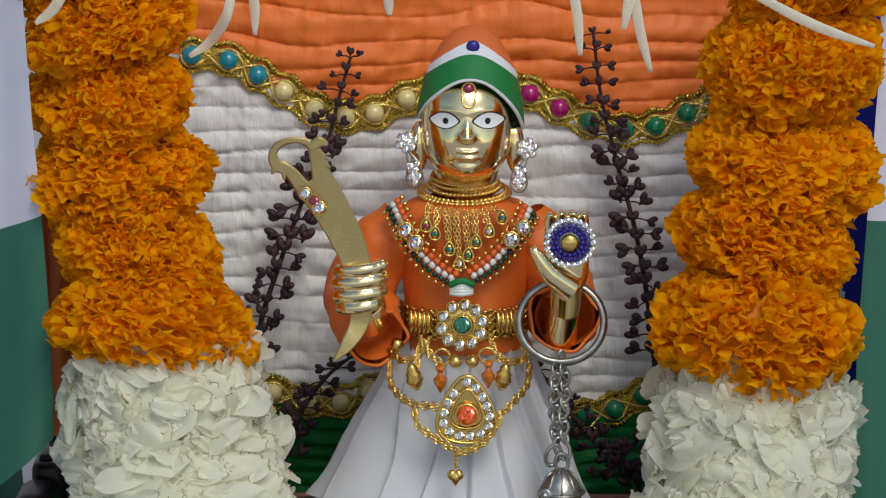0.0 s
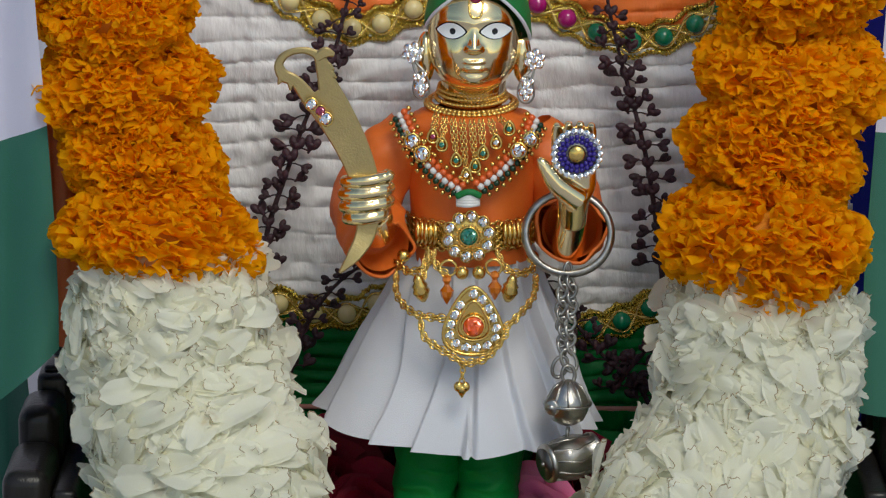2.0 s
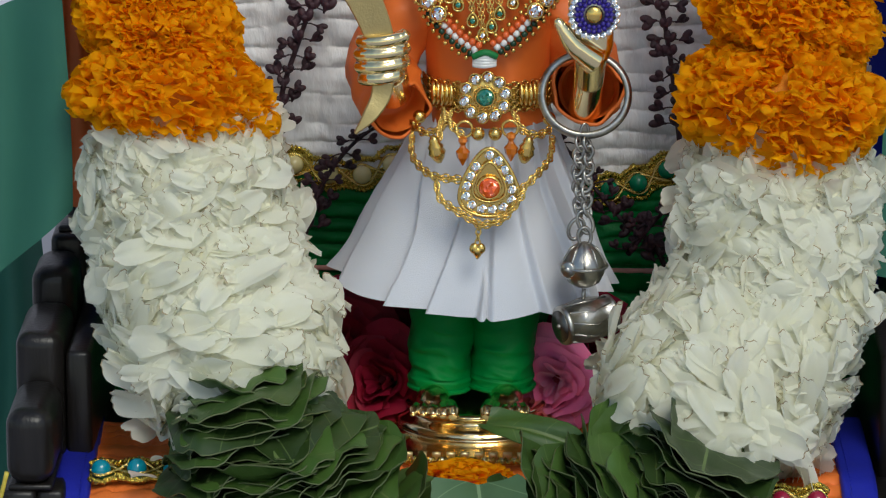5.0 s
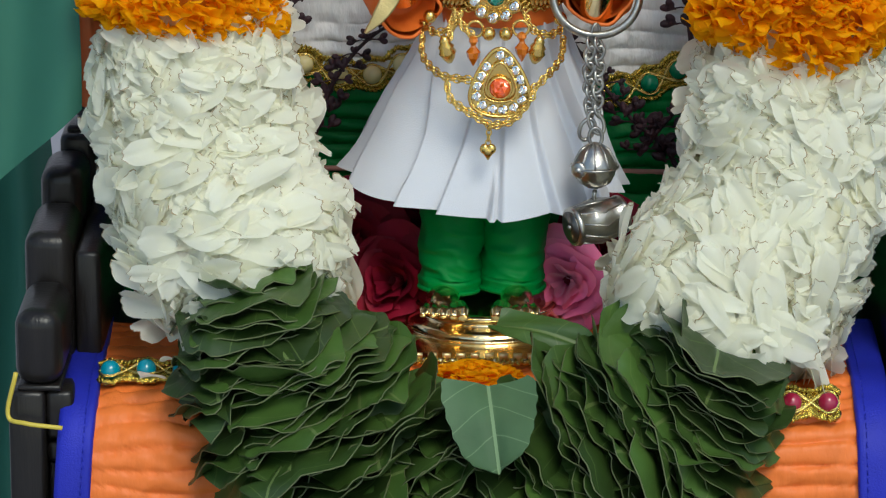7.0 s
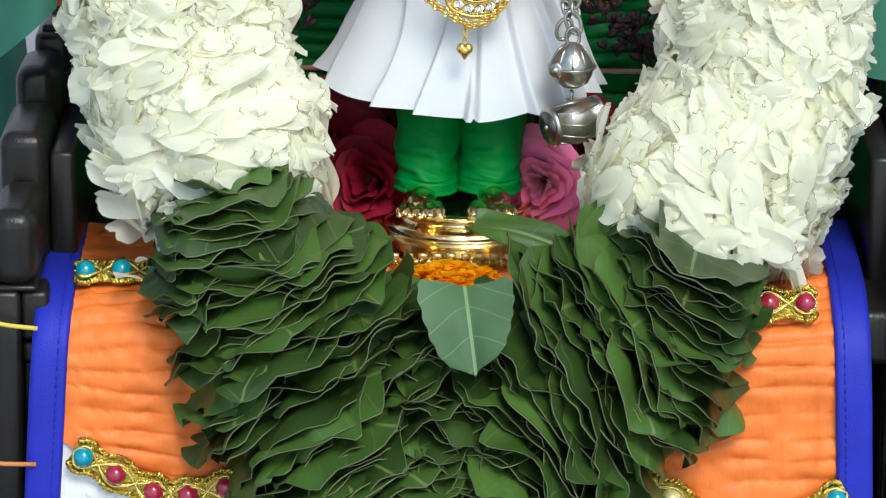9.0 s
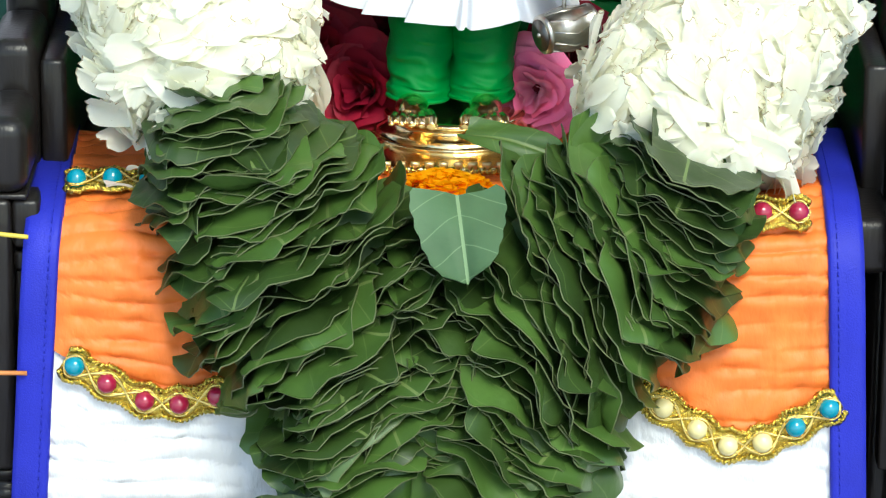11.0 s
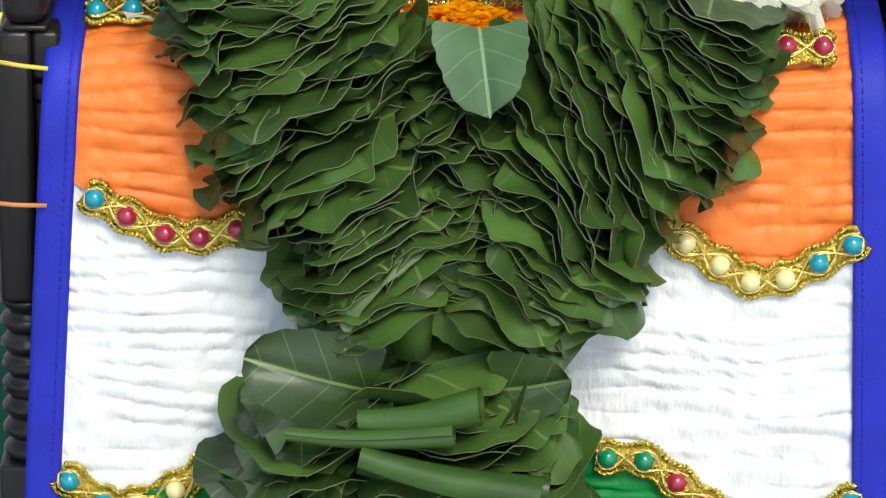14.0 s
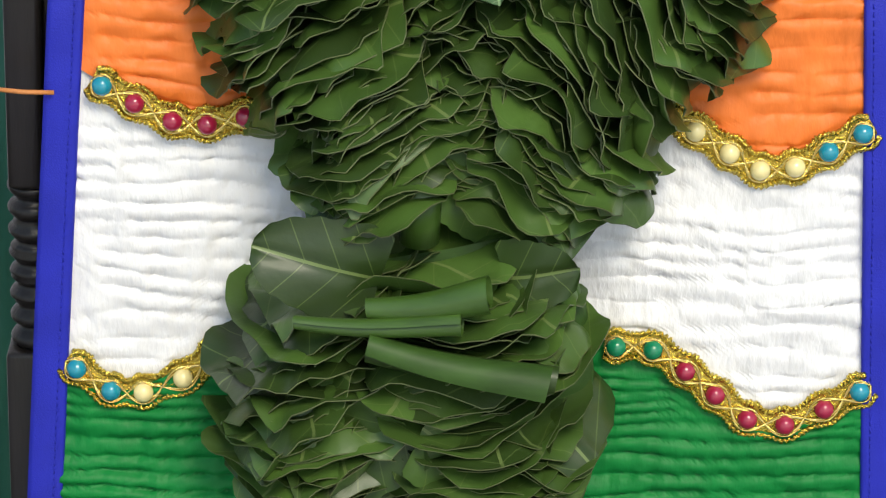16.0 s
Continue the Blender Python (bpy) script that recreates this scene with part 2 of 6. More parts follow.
class Shape:
    """Vertices and faces that grow piece by piece."""

    def __init__(self):
        self.v, self.f = [], []

    def data(self):
        return (self.v, [], self.f)

    def grid(self, rows, wrap=False):
        o, n, k = len(self.v), len(rows), len(rows[0])
        for r in rows:
            self.v.extend(tuple(p) for p in r)
        for i in range(n - 1):
            for j in range(k if wrap else k - 1):
                a, b = o + i * k + j, o + i * k + (j + 1) % k
                self.f.append((a, b, b + k, a + k))
        return self

    def tube(self, pts, r, seg=8, caps=True, closed=False):
        pts = [Vector(p) for p in pts]
        n = len(pts)
        radii = r if isinstance(r, (list, tuple)) else [r] * n
        rows, side = [], None
        for i, p in enumerate(pts):
            a, b = (pts[(i - 1) % n], pts[(i + 1) % n]) if closed else (pts[max(i - 1, 0)], pts[min(i + 1, n - 1)])
            d = (b - a).normalized()
            if side is None:
                side = d.cross(Vector((0.3, 1, 0.2))).normalized()
            side = (side - d * side.dot(d)).normalized()
            up = d.cross(side)
            rad = radii[i]
            ra, rb = rad if isinstance(rad, tuple) else (rad, rad)
            rows.append([p + side * math.cos(t) * ra + up * math.sin(t) * rb for t in (2 * math.pi * j / seg for j in range(seg))])
        if closed:
            rows.append(rows[0])
        o = len(self.v)
        self.grid(rows, True)
        if caps and not closed:
            self.f.append(tuple(range(o + seg - 1, o - 1, -1)))
            e = o + (n - 1) * seg
            self.f.append(tuple(range(e, e + seg)))
        return self

    def ball(self, c, r, seg=10, rings=6, m=None):
        rx, ry, rz = r if isinstance(r, (list, tuple)) else (r, r, r)
        c, rows = Vector(c), []
        for i in range(rings + 1):
            a = math.pi * i / rings
            s = max(math.sin(a), 0.02)
            row = []
            for j in range(seg):
                t = 2 * math.pi * j / seg
                p = Vector((rx * s * math.cos(t), ry * s * math.sin(t), -rz * math.cos(a)))
                row.append(c + (m @ p if m else p))
            rows.append(row)
        o = len(self.v)
        self.grid(rows, True)
        self.f.append(tuple(range(o + seg - 1, o - 1, -1)))
        e = o + rings * seg
        self.f.append(tuple(range(e, e + seg)))
        return self

    def lathe(self, c, profile, seg=32, sy=1.0, m=None):
        """profile: (radius, height) rows."""
        c, rows = Vector(c), []
        for r, h in profile:
            row = []
            for j in range(seg):
                t = 2 * math.pi * j / seg
                p = Vector((r * math.cos(t), r * sy * math.sin(t), h))
                row.append(c + (m @ p if m else p))
            rows.append(row)
        o = len(self.v)
        self.grid(rows, True)
        self.f.append(tuple(range(o + seg - 1, o - 1, -1)))
        e = o + (len(profile) - 1) * seg
        self.f.append(tuple(range(e, e + seg)))
        return self


def rounded_box(x0, x1, y0, y1, z0, z1, r=0.002, seg=2):
    bm = bmesh.new()
    bmesh.ops.create_cube(bm, size=1, matrix=Matrix.Translation(((x0 + x1) / 2, (y0 + y1) / 2, (z0 + z1) / 2)) @ Matrix.Diagonal((x1 - x0, y1 - y0, z1 - z0, 1)))
    bmesh.ops.bevel(bm, geom=bm.edges[:], offset=r, segments=seg, affect="EDGES", profile=0.5)
    return bm


def curve_points(pts, n):
    """n points on a smooth curve through pts."""
    p = [Vector(q) for q in pts]
    p = [p[0] * 2 - p[1]] + p + [p[-1] * 2 - p[-2]]
    out, k = [], len(p) - 3
    for i in range(n):
        u = i / (n - 1) * k
        j = min(int(u), k - 1)
        t = u - j
        a, b, c, d = p[j:j + 4]
        out.append(0.5 * (2 * b + (c - a) * t + (2 * a - 5 * b + 4 * c - d) * t * t + (3 * b - a - 3 * c + d) * t ** 3))
    return out


def even(pts, step):
    """Points at even steps along the smooth curve."""
    q = curve_points(pts, 400)
    out, run = [q[0]], 0.0
    for a, b in zip(q, q[1:]):
        run += (b - a).length
        if run >= step:
            out.append(b)
            run -= step
    return out


def nz(x, y, z=0.0):
    return noise.noise(Vector((x, y, z)))


# ---- setting ----
wall = rounded_box(-1.5, 1.5, 0.42, 0.50, -0.9, 1.6, 0.004)
lone("wall_back", wall, M_WALL, "pale lilac plaster wall behind the throne", "wall", kind="structure")
lone("table_top", rounded_box(-1.2, 1.2, -0.45, 0.416, -0.958, -0.46, 0.004), M_TABLE, "dark cloth-covered table under the throne", "table", kind="structure")
# unseen floor, stretched far out so the brass mirrors no black below the horizon
lone("floor", rounded_box(-30, 30, -40, 0.42, -1.0, -0.96, 0.004), M_WALL, "pale floor before the shrine, out of view, widened for reflections", "floor", kind="structure")


# ---- ruched cloth ----
def folds(x, s, pitch, amp, seed):
    ph = s / pitch + 0.75 * nz(x * 9, s * 22, seed) + 0.50 * nz(x * 26, s * 60, seed + 5) + 0.9 * nz(0.3, s * 30, seed + 9)
    w = abs(math.sin(math.pi * ph))
    pucker = (nz(x * 330, s * 25, seed + 8) + nz(x * 150, s * 40, seed + 6)) * 0.0017 * (1 - w * 0.9)
    pillow = amp * 1.45 * (w ** 0.28) * (0.72 + 0.75 * nz(x * 22, s * 50, seed + 2))
    return pucker + pillow + 0.0009 * nz(x * 70 + 2 * nz(x * 30, s * 30), s * 170, seed + 3) + 0.0008 * nz(x * 190 + 60 * s, s * 90, seed + 7)


def ruched(x0, x1, top, bottom, surface, pitch, amp, seed, nx=120, ns=110):
    """Gathered cloth between two lines across a surface; surface(x, s) gives a place and the way outward."""
    rows = []
    for i in range(ns + 1):
        row = []
        for j in range(nx + 1):
            u = j / nx
            s0 = top(x0(0) * (1 - u) + x1(0) * u)
            x = x0(s0) * (1 - u) + x1(s0) * u
            s = s0 + (bottom(x) - s0) * i / ns
            x = x0(s) * (1 - u) + x1(s) * u
            p, n = surface(x, s)
            row.append(p + n * folds(x, s, pitch, amp, seed))
        rows.append(row)
    return Shape().grid(rows).data()


def line_of(pts, key, lift=0.0):
    xs = [p[0] for p in pts]
    ss = [key(p) + lift for p in pts]
    return lambda x: float(np.interp(x, xs, ss))


def braid(parent, beads, colours, surface_normal, half=0.0064, lift=0.003):
    """Scalloped gold braid with crossed threads and a row of round beads, laid along the bead places."""
    nrm = surface_normal
    centres = [Vector(b) + nrm * lift for b in beads]
    first, last = centres[0] * 2 - centres[1], centres[-1] * 2 - centres[-2]
    path = curve_points([first.lerp(centres[0], 0.68)] + centres + [last.lerp(centres[-1], 0.68)], 30 * (len(centres) + 1))
    rows, edge_a, edge_b, cross = [], [], [], [[], [], [], []]
    n = len(path)
    where = [min(range(n), key=lambda i: (path[i] - c).length) for c in centres]
    for i, p in enumerate(path):
        d = (path[min(i + 1, n - 1)] - path[max(i - 1, 0)]).normalized()
        side = nrm.cross(d).normalized()
        ph = float(np.interp(i, where, range(len(where)))) if where[0] <= i <= where[-1] else (0.5 * (i - where[0]) / max(1, where[0]) if i < where[0] else len(where) - 1 + 0.5 * (i - where[-1]) / max(1, n - 1 - where[-1]))
        c = math.cos(math.pi * ph)
        swell = half * (0.74 + 0.30 * c * c)
        jit = 0.0003 * nz(i * 1.7, 3.3)
        rows.append([p + side * (swell * k) + nrm * (-0.0008 + 0.0012 * (1 - abs(k)) + 0.0004 * nz(i * 0.9, k * 5)) for k in (-1, -0.6, -0.2, 0.2, 0.6, 1)])
        w = 0.00085 * math.sin(i * 1.9)
        edge_a.append(p + side * (swell + jit + w) + nrm * (0.0005 + 0.0007 * math.cos(i * 1.9)))
        edge_b.append(p - side * (swell + jit + w) + nrm * (0.0005 + 0.0007 * math.cos(i * 1.9 + 1)))
        for k in range(4):
            off = (0.86 if k < 2 else 0.66) * (half * 0.80) * c * (1 if k % 2 else -1)
            cross[k].append(p + side * off + nrm * (0.0007 + 0.0009 * abs(c)))
    base = part("braid", Shape().grid(rows).data(), M_ZARI, parent, "scalloped metallic gold braid with crossed threads")
    sh = Shape()
    for e in (edge_a, edge_b):
        sh.tube(e, 0.00075, 5)
    part("braid_edge", sh.data(), M_ZARI, base, "glittering looped gold edging")
    sh = Shape()
    for e in cross:
        sh.tube(e, 0.00042, 5)
    part("gold_thread", sh.data(), M_THREAD, base, "crossed twisted gold threads")
    for c, k in zip(centres, colours):
        ob = place_part("bead", BEAD_MESH[k], base, Matrix.Translation(c + nrm * 0.0012))
    return base


BEAD_MESH = {k: finish(Shape().ball((0, 0, 0), 0.0038, 16, 10).data(), m) for k, m in BEADS.items()}
TOWARDS = Vector((0, -1, 0))

# back cloth: orange, white and green gathered bands on the upright back of the throne
BACK_Y = 0.06
back_up = [(-0.1072, 0.0600, 0.2292), (-0.0927, 0.0600, 0.2274), (-0.0812, 0.0600, 0.2213), (-0.0710, 0.0600, 0.2150), (-0.0589, 0.0600, 0.2077), (-0.0467, 0.0600, 0.2043), (-0.0352, 0.0600, 0.2061), (-0.0225, 0.0600, 0.2118), (-0.0102, 0.0600, 0.2168),
           (0.0021, 0.0600, 0.2202), (0.0144, 0.0600, 0.2186), (0.0262, 0.0600, 0.2138), (0.0379, 0.0600, 0.2082), (0.0496, 0.0600, 0.2027), (0.0637, 0.0600, 0.1991), (0.0760, 0.0600, 0.2009), (0.0882, 0.0600, 0.2061), (0.0993, 0.0600, 0.2123)]
back_low = [(-0.0907, 0.0600, 0.0970), (-0.0762, 0.0600, 0.0926), (-0.0624, 0.0600, 0.0886), (-0.0492, 0.0600, 0.0886), (-0.0374, 0.0600, 0.0928), (-0.0249, 0.0600, 0.0987), (-0.0125, 0.0600, 0.1021), (-0.0000, 0.0600, 0.1010), (0.0124, 0.0600, 0.0970),
            (0.0249, 0.0600, 0.0905), (0.0374, 0.0600, 0.0840), (0.0492, 0.0600, 0.0828), (0.0606, 0.0600, 0.0858), (0.0719, 0.0600, 0.0912), (0.0838, 0.0600, 0.0975)]
back = thing("backrest_cover", (0, BACK_Y, 0), "gathered orange, white and green satin cover on the throne back", "cloth")
BX = 0.152


def back_surface(x, s):
    return Vector((x, BACK_Y, -s)), TOWARDS


up_line, low_line = line_of(back_up, lambda p: -p[2]), line_of(back_low, lambda p: -p[2])
left_edge, right_edge = (lambda s: -BX), (lambda s: BX)
part("orange_band", ruched(left_edge, right_edge, lambda x: -0.315, up_line, back_surface, 0.0088, 0.0026, 1.0, 220, 190), M_ORANGE, back, "gathered orange satin")
part("white_band", ruched(left_edge, right_edge, up_line, low_line, back_surface, 0.0086, 0.0024, 2.0, 230, 260), M_WHITE, back, "gathered white satin")
part("green_band", ruched(left_edge, right_edge, low_line, lambda x: 0.01, back_surface, 0.0064, 0.0032, 3.0, 150, 200), M_GREEN, back, "gathered green satin")
for sx in (-1, 1):
    rows = [[(sx * (BX - 0.001 + 0.0125 * k), BACK_Y - 0.0022 + 0.0006 * math.sin(i * 0.5 + k), 0.315 - 0.325 * i / 60) for k in (0, 0.1, 0.5, 0.9, 1)] for i in range(61)]
    part("blue_border", Shape().grid(rows).data(), M_BLUE, back, "stitched royal blue satin border")
braid(back, back_up, "tttppppppppmmggggg", TOWARDS)
braid(back, back_low, "pppppppgggggggg", TOWARDS)
part("piping", Shape().tube([(-0.15, BACK_Y - 0.004, 0.0503), (0, BACK_Y - 0.004, 0.0500), (0.15, BACK_Y - 0.004, 0.0488)], 0.0011, 8).data(), M_PINKCORD, back, "thin pink piping")

# seat cover: the same cloth over the seat and down its front
PROFILE = [(0.005, -0.0010), (-0.07, -0.0005), (-0.082, -0.0020), (-0.091, -0.0065), (-0.097, -0.014), (-0.101, -0.031), (-0.106, -0.10), (-0.112, -0.26), (-0.114, -0.36)]
ARC = [0.0]
for a, b in zip(PROFILE, PROFILE[1:]):
    ARC.append(ARC[-1] + math.hypot(b[0] - a[0], b[1] - a[1]))


def seat_surface(x, s):
    y, z = float(np.interp(s, ARC, [p[0] for p in PROFILE])), float(np.interp(s, ARC, [p[1] for p in PROFILE]))
    y2, z2 = float(np.interp(s + 0.004, ARC, [p[0] for p in PROFILE])), float(np.interp(s + 0.004, ARC, [p[1] for p in PROFILE]))
    y1, z1 = float(np.interp(s - 0.004, ARC, [p[0] for p in PROFILE])), float(np.interp(s - 0.004, ARC, [p[1] for p in PROFILE]))
    d = Vector((0, y2 - y1, z2 - z1)).normalized()
    return Vector((x, y, z)), Vector((0, d.z, -d.y))


def arc_of(p):
    return float(np.interp(-p[2], [-q[1] for q in PROFILE[2:]], ARC[2:]))


seat_cover = thing("seat_cover", (0, -0.10, -0.1), "gathered orange, white and green satin cover hanging over the seat front", "cloth")
seat_mid = [(-0.1541, -0.1060, -0.0468), (-0.1423, -0.1060, -0.0541), (-0.1306, -0.1060, -0.0608), (-0.1169, -0.1060, -0.0675), (-0.1042, -0.1060, -0.0687), (-0.0903, -0.1060, -0.0655), (-0.0758, -0.1060, -0.0591), (-0.0613, -0.1060, -0.0546),
            (-0.0448, -0.1060, -0.0533), (-0.0076, -0.1060, -0.0529), (0.0338, -0.1060, -0.0536), (0.0608, -0.1060, -0.0610), (0.0734, -0.1060, -0.0686), (0.0861, -0.1060, -0.0769), (0.0975, -0.1060, -0.0834), (0.1102, -0.1060, -0.0820), (0.1222, -0.1060, -0.0758), (0.1343, -0.1060, -0.0684), (0.1457, -0.1060, -0.0629)]
seat_low = [(-0.1653, -0.1100, -0.1569), (-0.1535, -0.1100, -0.1648), (-0.1409, -0.1100, -0.1736), (-0.1288, -0.1100, -0.1741), (-0.1140, -0.1100, -0.1680), (-0.1013, -0.1100, -0.1577), (-0.0876, -0.1100, -0.1511), (-0.0351, -0.1100, -0.1480), (0.0319, -0.1100, -0.1503),
            (0.0467, -0.1100, -0.1528), (0.0603, -0.1100, -0.1537), (0.0726, -0.1100, -0.1623), (0.0840, -0.1100, -0.1718), (0.0964, -0.1100, -0.1815), (0.1104, -0.1100, -0.1836), (0.1247, -0.1100, -0.1769), (0.1376, -0.1100, -0.1695), (0.1499, -0.1100, -0.1633)]
mid_line, low2_line = line_of(seat_mid, arc_of), line_of(seat_low, arc_of)
seat_l = lambda s: float(np.interp(s, [0, 0.09, 0.34], [-0.1500, -0.1482, -0.1629]))
seat_r = lambda s: float(np.interp(s, [0, 0.09, 0.34], [0.1347, 0.1333, 0.1423]))
part("orange_band", ruched(seat_l, seat_r, lambda x: 0.0, mid_line, seat_surface, 0.0084, 0.0026, 11.0, 150, 260), M_ORANGE, seat_cover, "gathered orange satin")
part("white_band", ruched(seat_l, seat_r, mid_line, low2_line, seat_surface, 0.0080, 0.0019, 12.0, 130, 170), M_WHITE, seat_cover, "gathered white satin")
part("green_band", ruched(seat_l, seat_r, low2_line, lambda x: ARC[-1], seat_surface, 0.0064, 0.0036, 13.0, 150, 260), M_GREEN, seat_cover, "gathered green satin")
for sx, edge in ((-1, seat_l), (1, seat_r)):
    rows = []
    for i in range(91):
        s = ARC[-1] * i / 90
        p, n = seat_surface(edge(s), s)
        rows.append([p + Vector((sx * (-0.0012 + w * 0.0132), 0, 0)) + n * (0.0042 + h + 0.0006 * nz(i * 0.22, w * 3, sx)) for w, h in ((0, -0.0042), (0.0, 0), (0.08, 0.001), (0.2, 0.0006), (0.5, 0.001), (0.85, 0.0009), (1, 0.0), (1, -0.0036))])
    b = part("blue_border", Shape().grid(rows).data(), M_BLUE, seat_cover, "stitched royal blue satin border")
    st = Shape()
    for i in range(0, 150):
        s0, s1 = ARC[-1] * i / 150, ARC[-1] * (i + 0.6) / 150
        q = [seat_surface(edge(s), s) for s in (s0, s1)]
        st.tube([a + Vector((sx * 0.0022, 0, 0)) + n * 0.0052 for a, n in q], 0.00022, 4)
    part("stitching", st.data(), M_BLUE, b)
braid(seat_cover, seat_mid[1:6], "trrrr", Vector((0, -1, 0.03)).normalized())
braid(seat_cover, seat_mid[11:18], "ppppptt", Vector((0, -1, 0.03)).normalized())
braid(seat_cover, seat_low[1:6], "ttppp", Vector((0, -1, 0.03)).normalized())
braid(seat_cover, seat_low[9:17], "ggrrrrrt", Vector((0, -1, 0.03)).normalized())
UPWARD = Vector((0, -0.35, 1)).normalized()
braid(seat_cover, [(-0.1435, -0.0720, 0.0022), (-0.1301, -0.0720, 0.0028), (-0.1167, -0.0720, 0.0022), (-0.1033, -0.0720, 0.0014)], "tttp", UPWARD)
braid(seat_cover, [(0.0817, -0.0905, 0.0000), (0.0952, -0.0905, -0.0009), (0.1087, -0.0905, -0.0011), (0.1220, -0.0905, -0.0010)], "rrrr", Vector((0, -0.7, 0.7)).normalized())

# ---- throne: dark lacquered wood ----
throne = thing("throne", (0, 0.0, -0.46), "dark lacquered carved wooden throne with stepped arms", "throne")
part("back_panel", rounded_box(-0.168, 0.168, 0.066, 0.082, -0.30, 0.33, 0.003), M_WOOD, throne)
part("seat", rounded_box(-0.158, 0.158, -0.084, 0.0655, -0.026, -0.004, 0.004), M_WOOD, throne)
for sx in (-1, 1):
    # stepped arm, falling towards the front
    part("arm_post", rounded_box(*sorted((sx * 0.1575, sx * 0.1715)), 0.034, 0.062, -0.02, 0.0690, 0.003, 3), M_WOOD, throne)
    part("arm_step", rounded_box(*sorted((sx * 0.1590, sx * 0.1762)), 0.000, 0.0335, -0.02, 0.0640, 0.0065, 5), M_WOOD, throne)
    part("arm_step", rounded_box(*sorted((sx * 0.1592, sx * 0.1775)), -0.050, -0.0005, -0.02, 0.0520, 0.0060, 5), M_WOOD, throne)
    part("arm_panel", rounded_box(*sorted((sx * 0.1490, sx * 0.1588)), -0.046, 0.060, -0.02, 0.0440, 0.002, 2), M_WOOD, throne)
    part("arm_scroll", rounded_box(*sorted((sx * 0.1592, sx * 0.1768)), -0.096, -0.0505, 0.0062, 0.0352, 0.0068, 6), M_WOOD, throne)
    part("arm_groove", rounded_box(*sorted((sx * 0.1598, sx * 0.1762)), -0.0935, -0.052, 0.0040, 0.0064, 0.001, 2), M_WOOD, throne)
    part("front_leg", rounded_box(*sorted((sx * 0.1660, sx * 0.1795)), -0.0945, -0.074, -0.1018, 0.0042, 0.002, 2), M_WOOD, throne)
    part("corner_block", rounded_box(*sorted((sx * 0.1555, sx * 0.1658)), -0.0925, -0.074, -0.0150, 0.0038, 0.002, 2), M_WOOD, throne)
    part("cross_rail", rounded_box(*sorted((sx * 0.1555, sx * 0.1658)), -0.0905, -0.074, -0.0245, -0.0165, 0.002, 2), M_WOOD, throne)
    part("leg_panel", rounded_box(*sorted((sx * 0.1555, sx * 0.1657)), -0.0865, -0.074, -0.1018, -0.0255, 0.001, 2), M_WOOD, throne)
    part("side_panel", rounded_box(*sorted((sx * 0.1535, sx * 0.164)), -0.070, 0.06, -0.46, -0.013, 0.002), M_WOOD, throne)
    zt, zb = -0.1020, -0.1687
    knobs = [(0.0072 + 0.0034 * abs(math.sin(k * 0.40)) - 0.0012 * (k % 9 == 0), zb + (zt - zb) * k / 60) for k in range(61)]
    part("turned_leg", Shape().lathe((sx * 0.1705, -0.083, 0), knobs, 24).data(), M_WOOD, throne)
    part("foot_block", rounded_box(*sorted((sx * 0.156, sx * 0.182)), -0.095, -0.071, -0.46, zb + 0.001, 0.002, 2), M_WOOD, throne)
    part("knob", rounded_box(*sorted((sx * 0.1600, sx * 0.1690)), 0.038, 0.056, 0.0680, 0.0715, 0.0015, 3), M_WOOD, throne)
lone("rubber_band", Shape().tube(curve_points([(-0.1757, -0.1000, 0.0134), (-0.1790, -0.1000, -0.0029), (-0.1720, -0.1050, -0.0045), (-0.1587, -0.1040, -0.0065)], 24), 0.0009, 8).data(), M_YELLOW, "thin yellow rubber band looped round the throne arm", "rubber band")
lone("cord", Shape().tube([(-0.1813, -0.1100, -0.0560), (-0.1709, -0.1120, -0.0562), (-0.1598, -0.1100, -0.0570)], 0.0009, 8).data(), M_CORD, "thin orange cord tied across the throne leg", "cord")


# ---- flags on both sides ----
def flag(name, rows_pts, mats, split, label):
    """A hanging cloth: rows_pts are (outer, inner) edges from the top down; the colour changes at the row split."""
    fl = thing(name, rows_pts[0][0], label, "flag")
    for k, (a, b) in enumerate(((0, split + 1), (split, len(rows_pts)))):
        rows = []
        for i in range(a, b - 1):
            for q in range(8):
                t = q / 8
                o = Vector(rows_pts[i][0]).lerp(Vector(rows_pts[i + 1][0]), t)
                e = Vector(rows_pts[i][1]).lerp(Vector(rows_pts[i + 1][1]), t)
                rows.append([o.lerp(e, j / 24) + Vector((0, 0.006 * math.sin(j * 0.42 + (i + t) * 0.3), 0)) for j in range(25)])
        rows.append([Vector(rows_pts[b - 1][0]).lerp(Vector(rows_pts[b - 1][1]), j / 24) + Vector((0, 0.006 * math.sin(j * 0.42 + (b - 1) * 0.3), 0)) for j in range(25)])
        back_rows = [[p + Vector((0, 0.0008, 0)) for p in r] for r in rows]
        part("white_cloth" if k == 0 else "green_cloth", Shape().grid(rows).grid(back_rows).data(), mats[k], fl)


